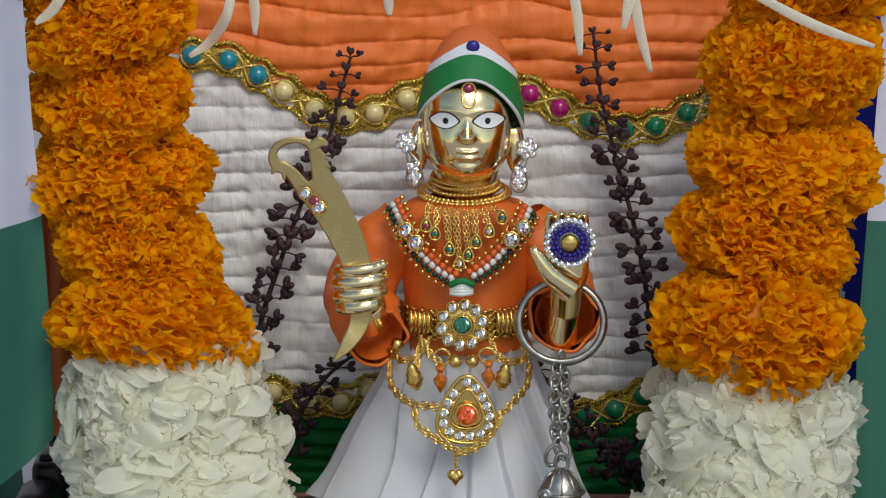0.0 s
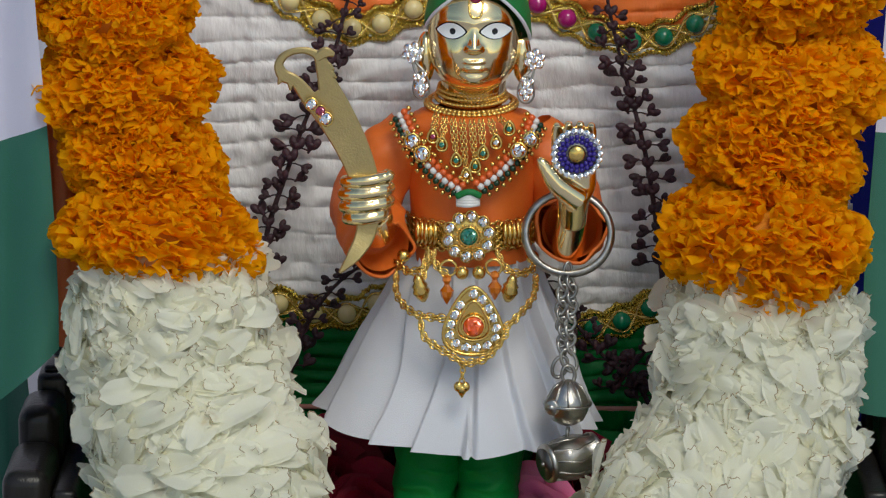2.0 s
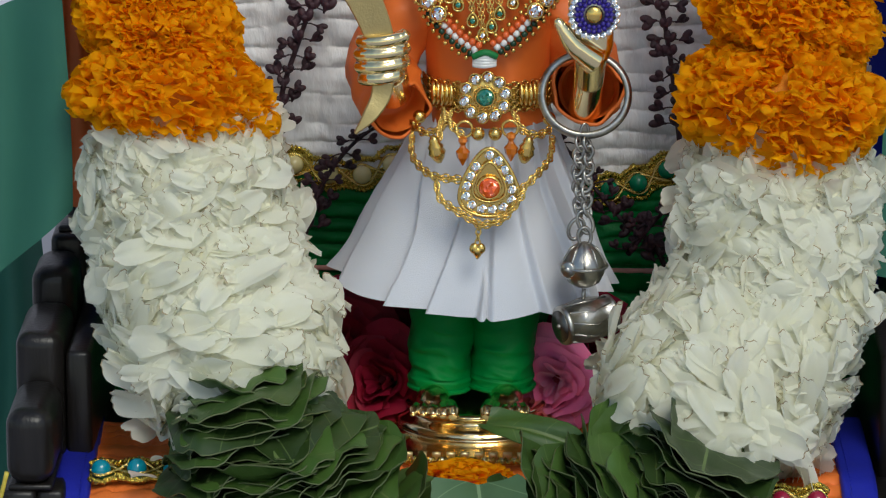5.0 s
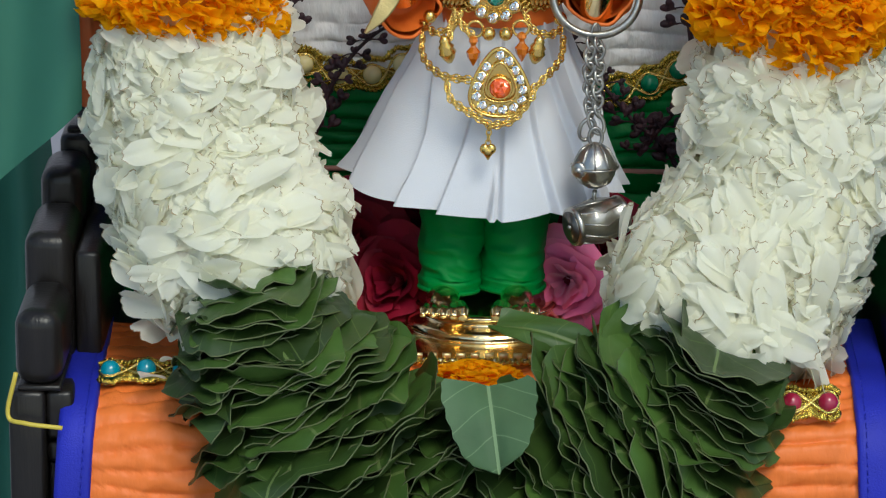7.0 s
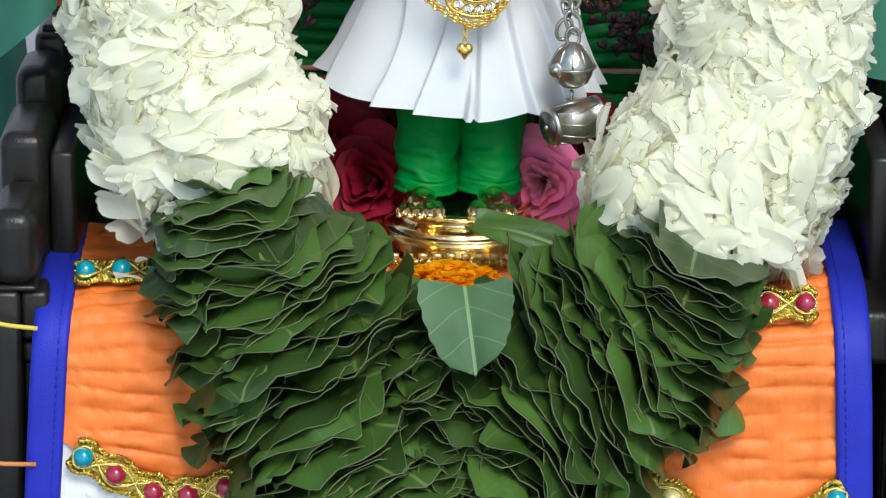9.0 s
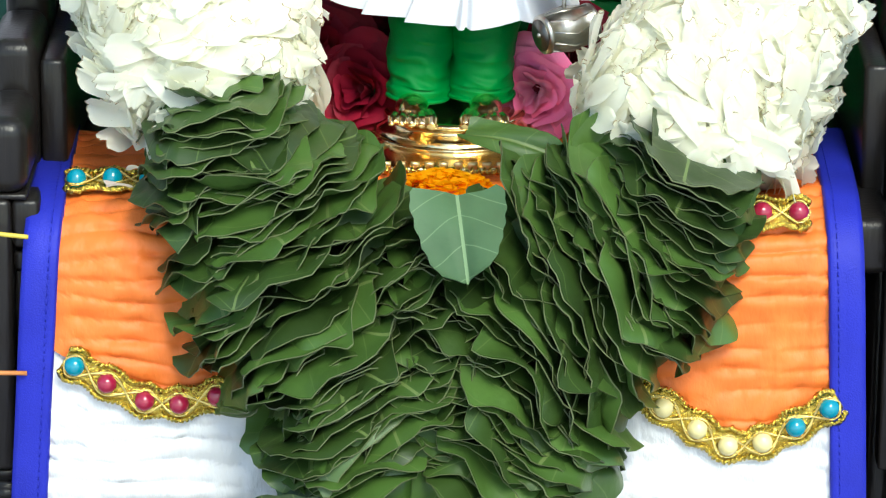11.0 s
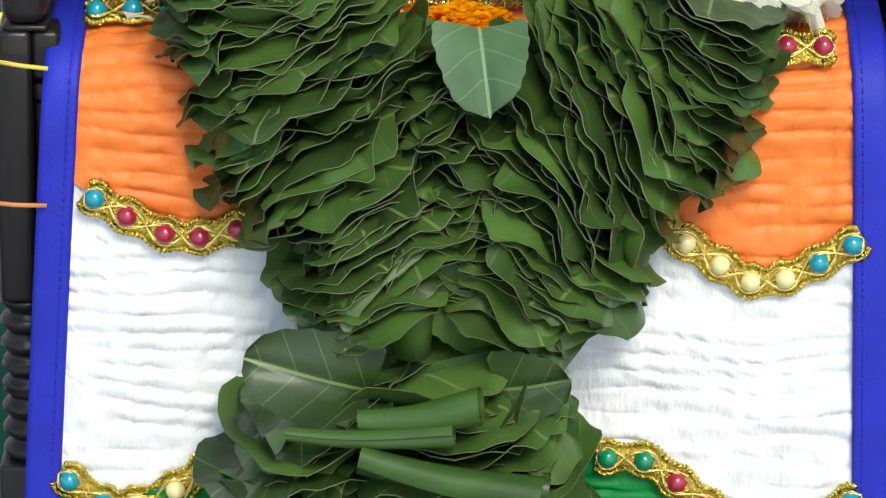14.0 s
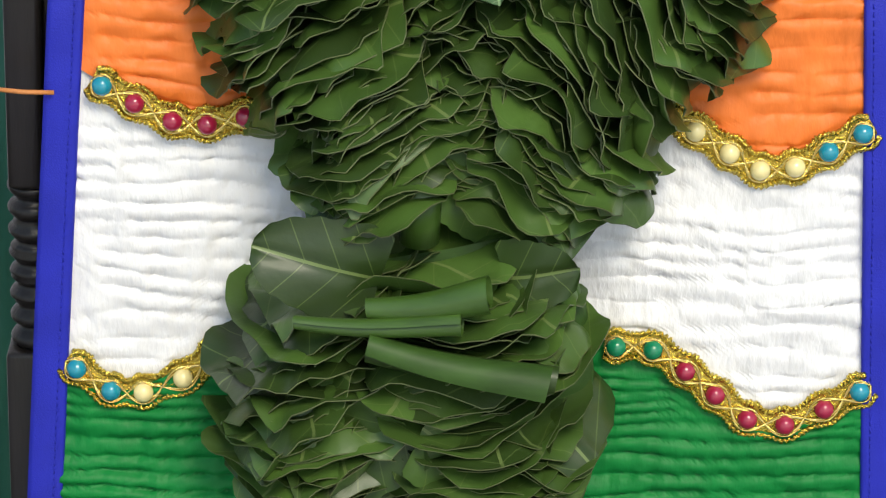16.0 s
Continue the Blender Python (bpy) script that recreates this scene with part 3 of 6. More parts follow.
flag("flag", [((-0.2271, -0.0300, 0.2888), (-0.1659, -0.0300, 0.2888)), ((-0.2278, -0.0300, 0.2634), (-0.1643, -0.0300, 0.2634)), ((-0.2290, -0.0300, 0.2208), (-0.1618, -0.0300, 0.2208)), ((-0.2309, -0.0300, 0.1515), (-0.1587, -0.0300, 0.1828)),
              ((-0.2320, -0.0300, 0.1121), (-0.1564, -0.0300, 0.1428)), ((-0.2333, -0.0300, 0.0678), (-0.1557, -0.0300, 0.1143)), ((-0.2345, -0.0300, 0.0230), (-0.1560, -0.0300, 0.0962))], (M_FLAGW, M_FLAGG), 3, "hanging cloth flag, white above dark green")
flag("flag", [((0.2304, 0.0000, 0.2850), (0.1581, 0.0000, 0.2850)), ((0.2318, 0.0000, 0.2375), (0.1572, 0.0000, 0.2266)), ((0.2334, 0.0000, 0.1827), (0.1552, 0.0000, 0.1938)), ((0.2339, 0.0000, 0.1673), (0.1539, 0.0000, 0.1750)),
              ((0.2357, 0.0000, 0.1049), (0.1511, 0.0000, 0.1273)), ((0.2374, 0.0000, 0.0484), (0.1502, 0.0000, 0.0643))], (M_FLAGW, M_FLAGG), 3, "hanging cloth flag, white above dark green")
lone("orange_cloth", Shape().grid([[Vector((-0.1668, 0.0200, 0.1834)).lerp(Vector((-0.1427, 0.0200, 0.1834)), j / 12) + Vector((0, 0.003 * math.sin(j * 0.9), -0.10 * i / 20)) for j in range(13)] for i in range(21)]).data(), M_FELTO, "strip of orange cloth hanging beside the throne back", "cloth")
lone("drape", Shape().grid([[(x + 0.004 * math.sin(i * 0.4), 0.20 + 0.012 * math.sin(x * 160), 0.05 - 0.5 * i / 30) for x in [-0.2668 + k * 0.004 for k in range(19)]] for i in range(31)]).data(), M_FLAGG, "dark green cloth hanging behind the throne", "cloth")

# ---- flower garland ----
garland = thing("flower_garland", (-0.0078, -0.1100, -0.0038), "thick garland of orange marigolds, white petals and dark green leaves", "garland")


def marigold_mesh(seed, n=760, grow=1.18):
    rng = random.Random(seed)
    sh = Shape()
    for i in range(n):
        z = 1 - 2 * (i + 0.5) / n
        a = i * 2.39996 + rng.uniform(-0.15, 0.15)
        z = max(-1, min(1, z + rng.uniform(-0.05, 0.05)))
        r = math.sqrt(max(0, 1 - z * z))
        d = Vector((r * math.cos(a), r * math.sin(a), z))
        base = Vector((d.x * 0.86, d.y * 0.86, d.z * 0.85))
        t1 = d.orthogonal().normalized()
        t1 = Matrix.Rotation(rng.uniform(0, 6.28), 3, d) @ t1
        out = (d * 0.80 + 0.95 * t1 * rng.uniform(-1, 1) + Vector((0, 0, rng.uniform(-0.2, 0.45)))).normalized()
        side = out.cross(t1 + d * 0.3).normalized()
        nn = side.cross(out)
        ln, wd = grow * rng.uniform(0.15, 0.23), grow * rng.uniform(0.12, 0.19)
        ph, fr = rng.uniform(0, 6.28), rng.uniform(1.6, 2.8)
        lump = 0.95 + 0.17 * nz(d.x * 1.9, d.y * 1.9, d.z * 1.9 + seed * 3.1)
        rows = []
        for v in (0, 0.4, 0.75, 0.93, 1.0):
            row = []
            for k in range(8):
                u = k / 7 * 2 - 1
                w = wd * (0.35 + 0.65 * math.sin(min(1, v * 1.3) * 1.57)) * (1 - 0.12 * (v > 0.9) - 0.25 * (v == 1.0))
                ruff = 0.060 * v * math.sin(u * fr * 2 + ph) + 0.022 * v * v * math.sin(u * 9 + ph * 2)
                row.append((base + out * (ln * (v - 0.10 * u * u * v)) + side * (u * w) + nn * (ruff + 0.07 * v * v * (1 if i % 2 else -0.4))) * lump)
            rows.append(row)
        sh.grid(rows)
    return finish(sh.data(), M_MARIGOLD)


MARI = [marigold_mesh(k) for k in range(4)]
MARI_CORE = finish(Shape().ball((0, 0, 0), 0.72, 20, 12).data(), M_MARICORE)
# centre, half width, half height, lean
flowers = [((-0.1384, -0.0150, 0.2741), 0.0335, 0.0235, -2), ((-0.1356, -0.0150, 0.2516), 0.033, 0.0225, -3), ((-0.1341, -0.0200, 0.2234), 0.031, 0.0225, -4), ((-0.1303, -0.0200, 0.1963), 0.0335, 0.0225, 3), ((-0.1244, -0.0250, 0.1690), 0.033, 0.0235, 4), ((-0.1177, -0.0400, 0.1417), 0.0370, 0.0245, 4),
           ((0.1315, -0.0100, 0.2692), 0.034, 0.0225, 0), ((0.1231, -0.0150, 0.2366), 0.0355, 0.0265, 3), ((0.1194, -0.0200, 0.2007), 0.0360, 0.0240, -5), ((0.1142, -0.0250, 0.1712), 0.0365, 0.0235, -5), ((0.1095, -0.0400, 0.1385), 0.0395, 0.0280, -6)]
for i, (c, hw, hh, lean) in enumerate(flowers):
    m = Matrix.Translation(c) @ pose(0, 0, 0, -14, lean, i * 67) @ Matrix.Diagonal((hw, hw * 0.92, hh * 0.97, 1))
    f = place_part("marigold", MARI[i % 4], garland, m, "ruffled orange marigold bloom")
    place_part("flower_heart", MARI_CORE, f, m)


def petal_mesh(seed, ln=0.017, wd=0.0065):
    """A soft obovate petal with a blunt, ruffled tip; some have a dry brown rim."""
    rng = random.Random(seed)
    cup, curl, tw = rng.uniform(0.05, 0.40), rng.uniform(-0.80, -0.15), rng.uniform(-0.3, 0.3)
    a1, a2 = rng.uniform(0, 6.28), rng.uniform(0, 6.28)
    rows = []
    for v in (0, 0.2, 0.4, 0.58, 0.74, 0.87, 0.955, 0.982, 1.0):
        row = []
        for k in range(9):
            u = k / 8 * 2 - 1
            w = max(0.62, math.sqrt(1 - (max(0.0, v - 0.78) / 0.26) ** 2)) * wd * (0.42 + 0.64 * math.sin(math.pi * 0.64 * v))
            tip = 0.0016 * u * u * v ** 3 + 0.0006 * math.sin(u * 6 + a1) * v ** 4
            wave = (0.0009 * math.sin(u * 4.2 + a2) + 0.0004 * math.sin(u * 9 + v * 5 + a1)) * v * v
            row.append((u * w + tw * 0.003 * v * v, v * ln - tip, cup * w * u * u + curl * ln * 0.32 * v * v + wave + tw * u * w * v * 0.6))
        rows.append(row)
    me = finish(Shape().grid(rows).data(), [M_PETAL, M_PETALEDGE])
    if seed % 2 == 0:
        for f in me.polygons[7 * 8:]:
            f.material_index = 1
    return me


PETALS = [petal_mesh(k, 0.020 + 0.007 * (k % 3) / 2, 0.0035 + 0.0024 * (k % 4) / 3) for k in range(20)]


def petal_bunch(path, radii, seed):
    """A thick roll of overlapping white petals round a string."""
    rng = random.Random(seed)
    pts = curve_points(path, 40)
    rad = [float(np.interp(i / 39, np.linspace(0, 1, len(radii)), radii)) for i in range(40)]
    core = part("petal_roll", Shape().tube(pts, [r * 0.88 for r in rad], 28).data(), M_PETALCORE, garland, "dense roll of white petals, edges browning")
    rest, dry = Shape(), []
    total = sum((q - p).length for p, q in zip(pts, pts[1:]))
    count, heads = 0, int(total * 11500)
    for a in range(heads):
        u = (a + rng.random()) / heads * 39
        j = min(int(u), 38)
        p = pts[j].lerp(pts[j + 1], u - j)
        r0 = rad[j]
        d = (pts[j + 1] - pts[j]).normalized()
        s1 = d.cross(TOWARDS).normalized()
        s2 = s1.cross(d)
        th = rng.uniform(0, 6.283)
        o = (s1 * math.cos(th) + s2 * math.sin(th)).normalized()
        t1 = (-s1 * math.sin(th) + s2 * math.cos(th)).normalized()
        o = (o + d * rng.gauss(0.0, 0.30) + t1 * rng.gauss(0, 0.2)).normalized()
        t1 = (t1 - o * t1.dot(o)).normalized()
        t2 = o.cross(t1)
        r0 *= 1 + 0.15 * nz(o.x * 2.5 + u * 0.16, o.y * 2.5, o.z * 2.5 + seed * 7)
        n = rng.randint(3, 5)
        swirl = 1.8 * nz(o.x * 2.1 + u * 0.17, o.y * 2.1, o.z * 2.1 + seed)
        main = (0.25 if nz(o.x * 1.3 + u * 0.22, o.z * 1.3, seed * 5.0) > 0 else math.pi - 0.25) + swirl + rng.gauss(0, 0.22)
        for k in range(n):
            ring = k / n
            an = main + (k / n - 0.5) * 1.1 + rng.gauss(0, 0.12)
            flat = t1 * math.cos(an) + t2 * math.sin(an)
            lift = 0.27 - 0.17 * ring + rng.gauss(0, 0.08)
            way = (flat * math.cos(lift) + o * math.sin(lift)).normalized()
            side = way.cross(o + flat * 0.01).normalized()
            side = Matrix.Rotation(rng.gauss(0, 0.12), 3, way) @ side
            up = side.cross(way)
            sc = rng.uniform(0.68, 1.10)
            q = p + o * (r0 * 0.97 - 0.0050 + 0.0035 * (1 - ring) - 0.0015 * rng.random()) + flat * (-0.008 + 0.003 * ring)
            m = Matrix((side, way, up)).transposed().to_4x4()
            m.translation = q
            m = m @ Matrix.Diagonal((sc, sc, sc, 1))
            me = PETALS[rng.randrange(20)]
            if o.y < -0.2 and ring > 0.4 and count < 300 and rng.random() < 0.16:
                place_part("petal", me, core, m)
                count += 1
            else:
                base = len(rest.v)
                rest.v.extend(tuple(m @ v.co) for v in me.vertices)
                rest.f.extend(tuple(base + x for x in f.vertices) for f in me.polygons)
                dry.extend(f.material_index for f in me.polygons)
    ob = part("petal_layer", rest.data(), [M_PETAL, M_PETALEDGE], core)
    ob.data.polygons.foreach_set("material_index", dry)
    ob["kind"] = "stuff"


petal_bunch([(-0.1130, -0.0360, 0.1234), (-0.1130, -0.0380, 0.1113), (-0.1104, -0.0400, 0.0923), (-0.1066, -0.0500, 0.0688), (-0.0938, -0.0650, 0.0479), (-0.0917, -0.0750, 0.0280)], [0.032, 0.0360, 0.0370, 0.0380, 0.0400, 0.027], 1)
petal_bunch([(0.1095, -0.0330, 0.1155), (0.1087, -0.0350, 0.1012), (0.1069, -0.0400, 0.0784), (0.1036, -0.0500, 0.0548), (0.0823, -0.0650, 0.0294), (0.0905, -0.0750, 0.0117)], [0.032, 0.0345, 0.0360, 0.0380, 0.0455, 0.029], 2)


# ---- leaves ----
def leaf_stack(path, step, seed, lean, across, size, depth, columns=3, curl=1.0, droop=4.0, skew=0.0):
    """Cut leaves threaded face to face on a string, side by side in loose columns; neighbours share their waves, so that they nest."""
    rng = random.Random(seed)
    core = curve_points(path, 24)
    wide = [float(np.interp(i / 23, np.linspace(0, 1, len(across)), across)) for i in range(24)]
    rows = []
    for i, p in enumerate(core):
        d = (core[min(i + 1, 23)] - core[max(i - 1, 0)]).normalized()
        lat = d.cross(TOWARDS).normalized()
        rows.append([p + lat * math.cos(t) * wide[i] * 0.74 + Vector((0, 0.012 + 0.016 * math.sin(t), 0)) for t in (2 * math.pi * j / 32 for j in range(32))])
    part("leaf_core", Shape().grid(rows, True).data(), M_ROLL, garland, "packed dark leaf core inside the garland")
    pts = even(path, step)
    n = len(pts)
    for i, p in enumerate(pts):
        u = i / max(1, n - 1)
        a, e = pts[max(i - 6, 0)], pts[min(i + 6, n - 1)]
        d = (e - a).normalized()
        nrm = (-d + TOWARDS * float(np.interp(u, np.linspace(0, 1, len(lean)), lean)) + Vector((rng.gauss(0, 0.07), rng.gauss(0, 0.07), rng.gauss(0, 0.07)))).normalized()
        col = (i * 2 % columns) / max(1, columns - 1) * 2 - 1 if columns > 1 else 0.0
        col = max(-1.0, min(1.0, col + rng.uniform(-0.30, 0.30)))
        nrm = Matrix.Rotation(skew, 3, "Y") @ nrm
        nrm = (nrm + nrm.cross(TOWARDS).normalized() * (col * 0.20)).normalized()
        lat = nrm.cross(TOWARDS).normalized()
        dep = lat.cross(nrm)
        if dep.y > 0:
            dep = -dep
        spin = rng.uniform(-1.3, 1.3) + (math.pi if rng.random() < 0.5 else 0)
        half = float(np.interp(u, np.linspace(0, 1, len(across)), across))
        hl = min(size * rng.uniform(0.82, 1.18), half)
        hd = depth * rng.uniform(0.85, 1.12)
        off_l = col * (half - hl * 0.90)
        off_d = rng.gauss(0, 0.0020) - 0.007 * col * col
        fan = -col * 0.45 + rng.gauss(0, 0.15)
        cf, sf = math.cos(fan), math.sin(fan)
        a1, a2, a3 = rng.uniform(0, 6.28), rng.uniform(0, 6.28), rng.uniform(0, 6.28)
        flip, where, arch = rng.gauss(0, 0.16) * curl, rng.uniform(0, 6.28), rng.gauss(-0.0015, 0.0036) * curl
        seg, rows = 46, []
        cs, sn = math.cos(spin), math.sin(spin)
        cut = rng.uniform(0.72, 1.02)
        for k in range(7):
            r = (0.03, 0.3, 0.52, 0.7, 0.84, 0.94, 1.0)[k]
            row = []
            for q in range(seg):
                t = 2 * math.pi * q / seg
                notch = 1 + 0.06 * math.sin(2 * t + a1) + 0.05 * math.sin(3 * t + a2) + 0.035 * math.sin(5 * t + a3) + (0.012 * math.sin(9 * t + a1) + 0.008 * math.sin(14 * t + a2)) * (k > 4)
                l = max(-cut, min(1.0, math.copysign(abs(math.cos(t)) ** 0.72, math.cos(t)) * notch)) * hl * r
                f = min(cut * 1.05, math.copysign(abs(math.sin(t)) ** 0.72, math.sin(t)) * notch) * hd * r
                big = 0.0080 * nz((l + off_l) * 32, f * 28, i * 0.035 + seed) + 0.0040 * nz((l + off_l) * 90, f * 70, i * 0.09 + seed * 2)
                edge = max(0.0, r - 0.6) ** 1.5 * (flip * max(0, math.cos(t - where)) ** 2 * 0.13 + 0.015 * nz(math.cos(t) * 2.5, math.sin(t) * 2.5, i * 0.5 + seed * 3))
                h = big * min(1, r * 1.5) + edge + arch * (l / hl) ** 2 - droop * max(0.0, f) ** 2
                ll, ff = l * cf + f * sf + off_l, -l * sf + f * cf + off_d
                row.append((ll * cs + ff * sn, -ll * sn + ff * cs, h))
            rows.append(row)
        # the midrib lies across the middle of the cut leaf
        mx = sum(v[0] for v in rows[0]) / seg
        my = sum(v[1] for v in rows[0]) / seg
        rows = [[(x - mx, y - my, z) for x, y, z in r] for r in rows]
        sh = Shape().grid(rows, True)
        sh.grid([rows[-1], [(x, y, z - 0.0005) for x, y, z in rows[-1]]], True)
        sh.f.append(tuple(range(seg - 1, -1, -1)))
        me = finish(sh.data(), [M_LEAF, M_LEAFEDGE])
        # the outer wall takes the lighter rim colour, a painted edge highlight
        for f in me.polygons[6 * seg:7 * seg]:
            f.material_index = 1
        x = lat * cs + dep * sn
        y = -lat * sn + dep * cs
        m = Matrix((x, y, x.cross(y))).transposed().to_4x4()
        if x.cross(y).dot(nrm) < 0:
            m = Matrix((x, y, nrm)).transposed().to_4x4()
        m.translation = p + x * mx + y * my
        place_part("leaf", me, garland, m)


leaf_stack([(-0.0915, -0.0980, 0.0475), (-0.0865, -0.1080, 0.0292), (-0.0765, -0.1160, 0.0104), (-0.0655, -0.1220, -0.0084), (-0.0521, -0.1280, -0.0269), (-0.0357, -0.1320, -0.0448), (-0.0203, -0.1340, -0.0618)], 0.0013, 5, (0.35, 0.30, 0.25, 0.25), (0.029, 0.041, 0.051, 0.054, 0.046), 0.026, 0.028)
leaf_stack([(0.0790, -0.1040, 0.0300), (0.0765, -0.1140, 0.0165), (0.0665, -0.1190, -0.0008), (0.0520, -0.1260, -0.0164), (0.0335, -0.1310, -0.0310), (0.0195, -0.1340, -0.0500), (0.0085, -0.1340, -0.0790)], 0.0013, 6, (0.60, 0.38, 0.28, 0.20), (0.028, 0.044, 0.052, 0.052, 0.037), 0.026, 0.028, skew=0.20)
leaf_stack([(-0.0076, -0.1080, -0.0010), (-0.0074, -0.1160, -0.0090), (-0.0073, -0.1250, -0.0237), (-0.0091, -0.1320, -0.0437), (-0.0080, -0.1300, -0.0640)], 0.0020, 9, (0.35, 0.25), (0.036, 0.044, 0.046), 0.026, 0.026, skew=0.10)
leaf_stack([(-0.0338, -0.1400, -0.0403), (-0.0296, -0.1490, -0.0541), (-0.0265, -0.1490, -0.0746)], 0.0016, 7, (0.50, 0.25), (0.034, 0.045, 0.042), 0.026, 0.026, 2, 1.6)
leaf_stack([(-0.0297, -0.1420, -0.1040), (-0.0265, -0.1450, -0.1227), (-0.0230, -0.1480, -0.1403), (-0.0190, -0.1480, -0.1627), (-0.0160, -0.1460, -0.1920)], 0.0011, 8, (0.35, 0.20, 0.15, 0.35), (0.062, 0.077, 0.080, 0.078, 0.064), 0.034, 0.034, 4, 2.2, 2.0)
part("stalk", Shape().tube([(-0.0264, -0.1500, -0.0703), (-0.0257, -0.1520, -0.0804), (-0.0261, -0.1500, -0.0964)], [0.0070, 0.0075, 0.0072], 16).data(), M_STALK, garland, "thick fresh green stalk of the garland")


def rolled_leaf(a, e, r0, r1, twist, mat):
    """A leaf rolled into a loose tube, open at its wide end."""
    a, e = Vector(a), Vector(e)
    d = (e - a).normalized()
    s = d.cross(TOWARDS).normalized()
    q = s.cross(d)
    rows = []
    for i in range(21):
        v = i / 20
        p = a.lerp(e, v) + s * 0.0015 * math.sin(v * 4)
        r = r0 + (r1 - r0) * v
        rows.append([p + (s * math.cos(t) + q * math.sin(t)) * r * (1 - 0.055 * (t - twist)) for t in (twist + 7.6 * k / 36 for k in range(37))])
    part("rolled_leaf", Shape().grid(rows).data(), mat, garland, "leaf rolled into a loose tube")


rolled_leaf((-0.0439, -0.1780, -0.1110), (-0.0006, -0.1840, -0.1032), 0.0042, 0.0075, 0.5, M_STALK)
rolled_leaf((-0.0698, -0.1780, -0.1172), (-0.0103, -0.1860, -0.1146), 0.0030, 0.0056, 2.0, M_STALK)
rolled_leaf((-0.0437, -0.1840, -0.1229), (0.0199, -0.1880, -0.1371), 0.0050, 0.0085, 1.2, M_ROLL)
rolled_leaf((-0.0439, -0.1740, -0.1273), (0.0234, -0.1780, -0.1385), 0.0070, 0.0066, 4.0, M_LEAF)


def broad_leaf(outline, mat, label, depth):
    """A single broad leaf between a base and a tip."""
    base, tip, wd = Vector(outline[0]), Vector(outline[1]), outline[2]
    y = (tip - base)
    ln = y.length
    y.normalize()
    nrm = (depth - y * depth.dot(y)).normalized()
    x = y.cross(nrm)
    rows = []
    for i in range(25):
        v = i / 24
        w = wd * float(np.interp(v, (0, 0.05, 0.15, 0.35, 0.6, 0.8, 0.92, 1), (0.86, 0.97, 1, 0.95, 0.83, 0.68, 0.50, 0.20)))
        row = []
        for k in range(17):
            u = k / 16 * 2 - 1
            ww = w * (1 + 0.022 * math.sin(v * 34 + u) * abs(u) ** 3)
            row.append((u * ww, (v - 0.5) * ln, 0.0022 * math.sin(v * 4 + u * 2) + 0.004 * u * u * (1 - v) - 0.0015 * math.exp(-(u * 6) ** 2)))
        rows.append(row)
    me = finish(Shape().grid(rows).grid([[(a, b, c - 0.0004) for a, b, c in r] for r in rows]).data(), mat)
    m = Matrix((x, y, nrm)).transposed().to_4x4()
    m.translation = (base + tip) / 2
    ob = tagged(new("leaf", me), label, "leaf")
    ob.matrix_world = m
    return ob


broad_leaf(((-0.0032, -0.1300, 0.0201), (0.0009, -0.1620, -0.0013), 0.0172), M_LEAFB, "single fresh green leaf lying on the garland", Vector((0, -1, 0.35)))
broad_leaf(((-0.0004, -0.0620, 0.0215), (0.0361, -0.0750, 0.0183), 0.0085), M_LEAF, "dark green leaf lying across the brass base", Vector((0, -0.5, 1)))
broad_leaf(((-0.0398, -0.1640, -0.1064), (-0.0850, -0.1680, -0.0930), 0.0200), M_LEAF, "broad dark green leaf at the top of the hanging bunch", Vector((-0.15, -1, 0.2)))
broad_leaf(((0.0036, -0.1550, -0.1090), (0.0307, -0.1600, -0.1032), 0.0150), M_LEAF, "broad dark green leaf at the top of the hanging bunch", Vector((0.2, -1, 0.15)))
broad_leaf(((-0.0392, -0.1500, -0.0735), (-0.0724, -0.1500, -0.0783), 0.0130), M_LEAF, "broad dark green leaf beside the green stalk", Vector((0.0, -1, 0.2)))
broad_leaf(((-0.0315, -0.1700, -0.1600), (-0.0599, -0.1560, -0.1930), 0.0180), M_LEAF, "broad green leaf at the foot of the hanging bunch", Vector((-0.1, -1, 0.2)))
broad_leaf(((-0.0235, -0.1700, -0.1620), (0.0102, -0.1560, -0.1930), 0.0180), M_LEAF, "broad green leaf at the foot of the hanging bunch", Vector((0.1, -1, 0.2)))
broad_leaf(((-0.0120, -0.1420, -0.0760), (0.0075, -0.1380, -0.1010), 0.0150), M_LEAF, "dark green leaf hanging beside the green stalk", Vector((0.2, -1, 0.1)))
broad_leaf(((-0.0400, -0.1400, -0.0780), (-0.0480, -0.1400, -0.1040), 0.0220), M_LEAF, "broad dark green leaf behind the green stalk", Vector((-0.1, -1, 0.1)))
broad_leaf(((-0.1073, -0.0850, 0.0143), (-0.0969, -0.0800, 0.0475), 0.0120), M_LEAF, "dark green leaf tucked beside the white petals", Vector((-0.4, -1, 0.2)))

# white petals fallen on the seat
for at, turn in (((-0.1235, -0.0780, 0.0080), 200), ((-0.1230, -0.0830, 0.0030), 160)):
    ob = tagged(new("petal", PETALS[5]), "single white petal fallen on the orange seat cover", "petal", "fallen white petals")
    ob.matrix_world = Matrix.Translation(Vector(at) + Vector((0, 0, 0.003))) @ pose(0, 0, 0, 25, 0, turn) @ Matrix.Diagonal((0.75, 0.75, 0.75, 1))

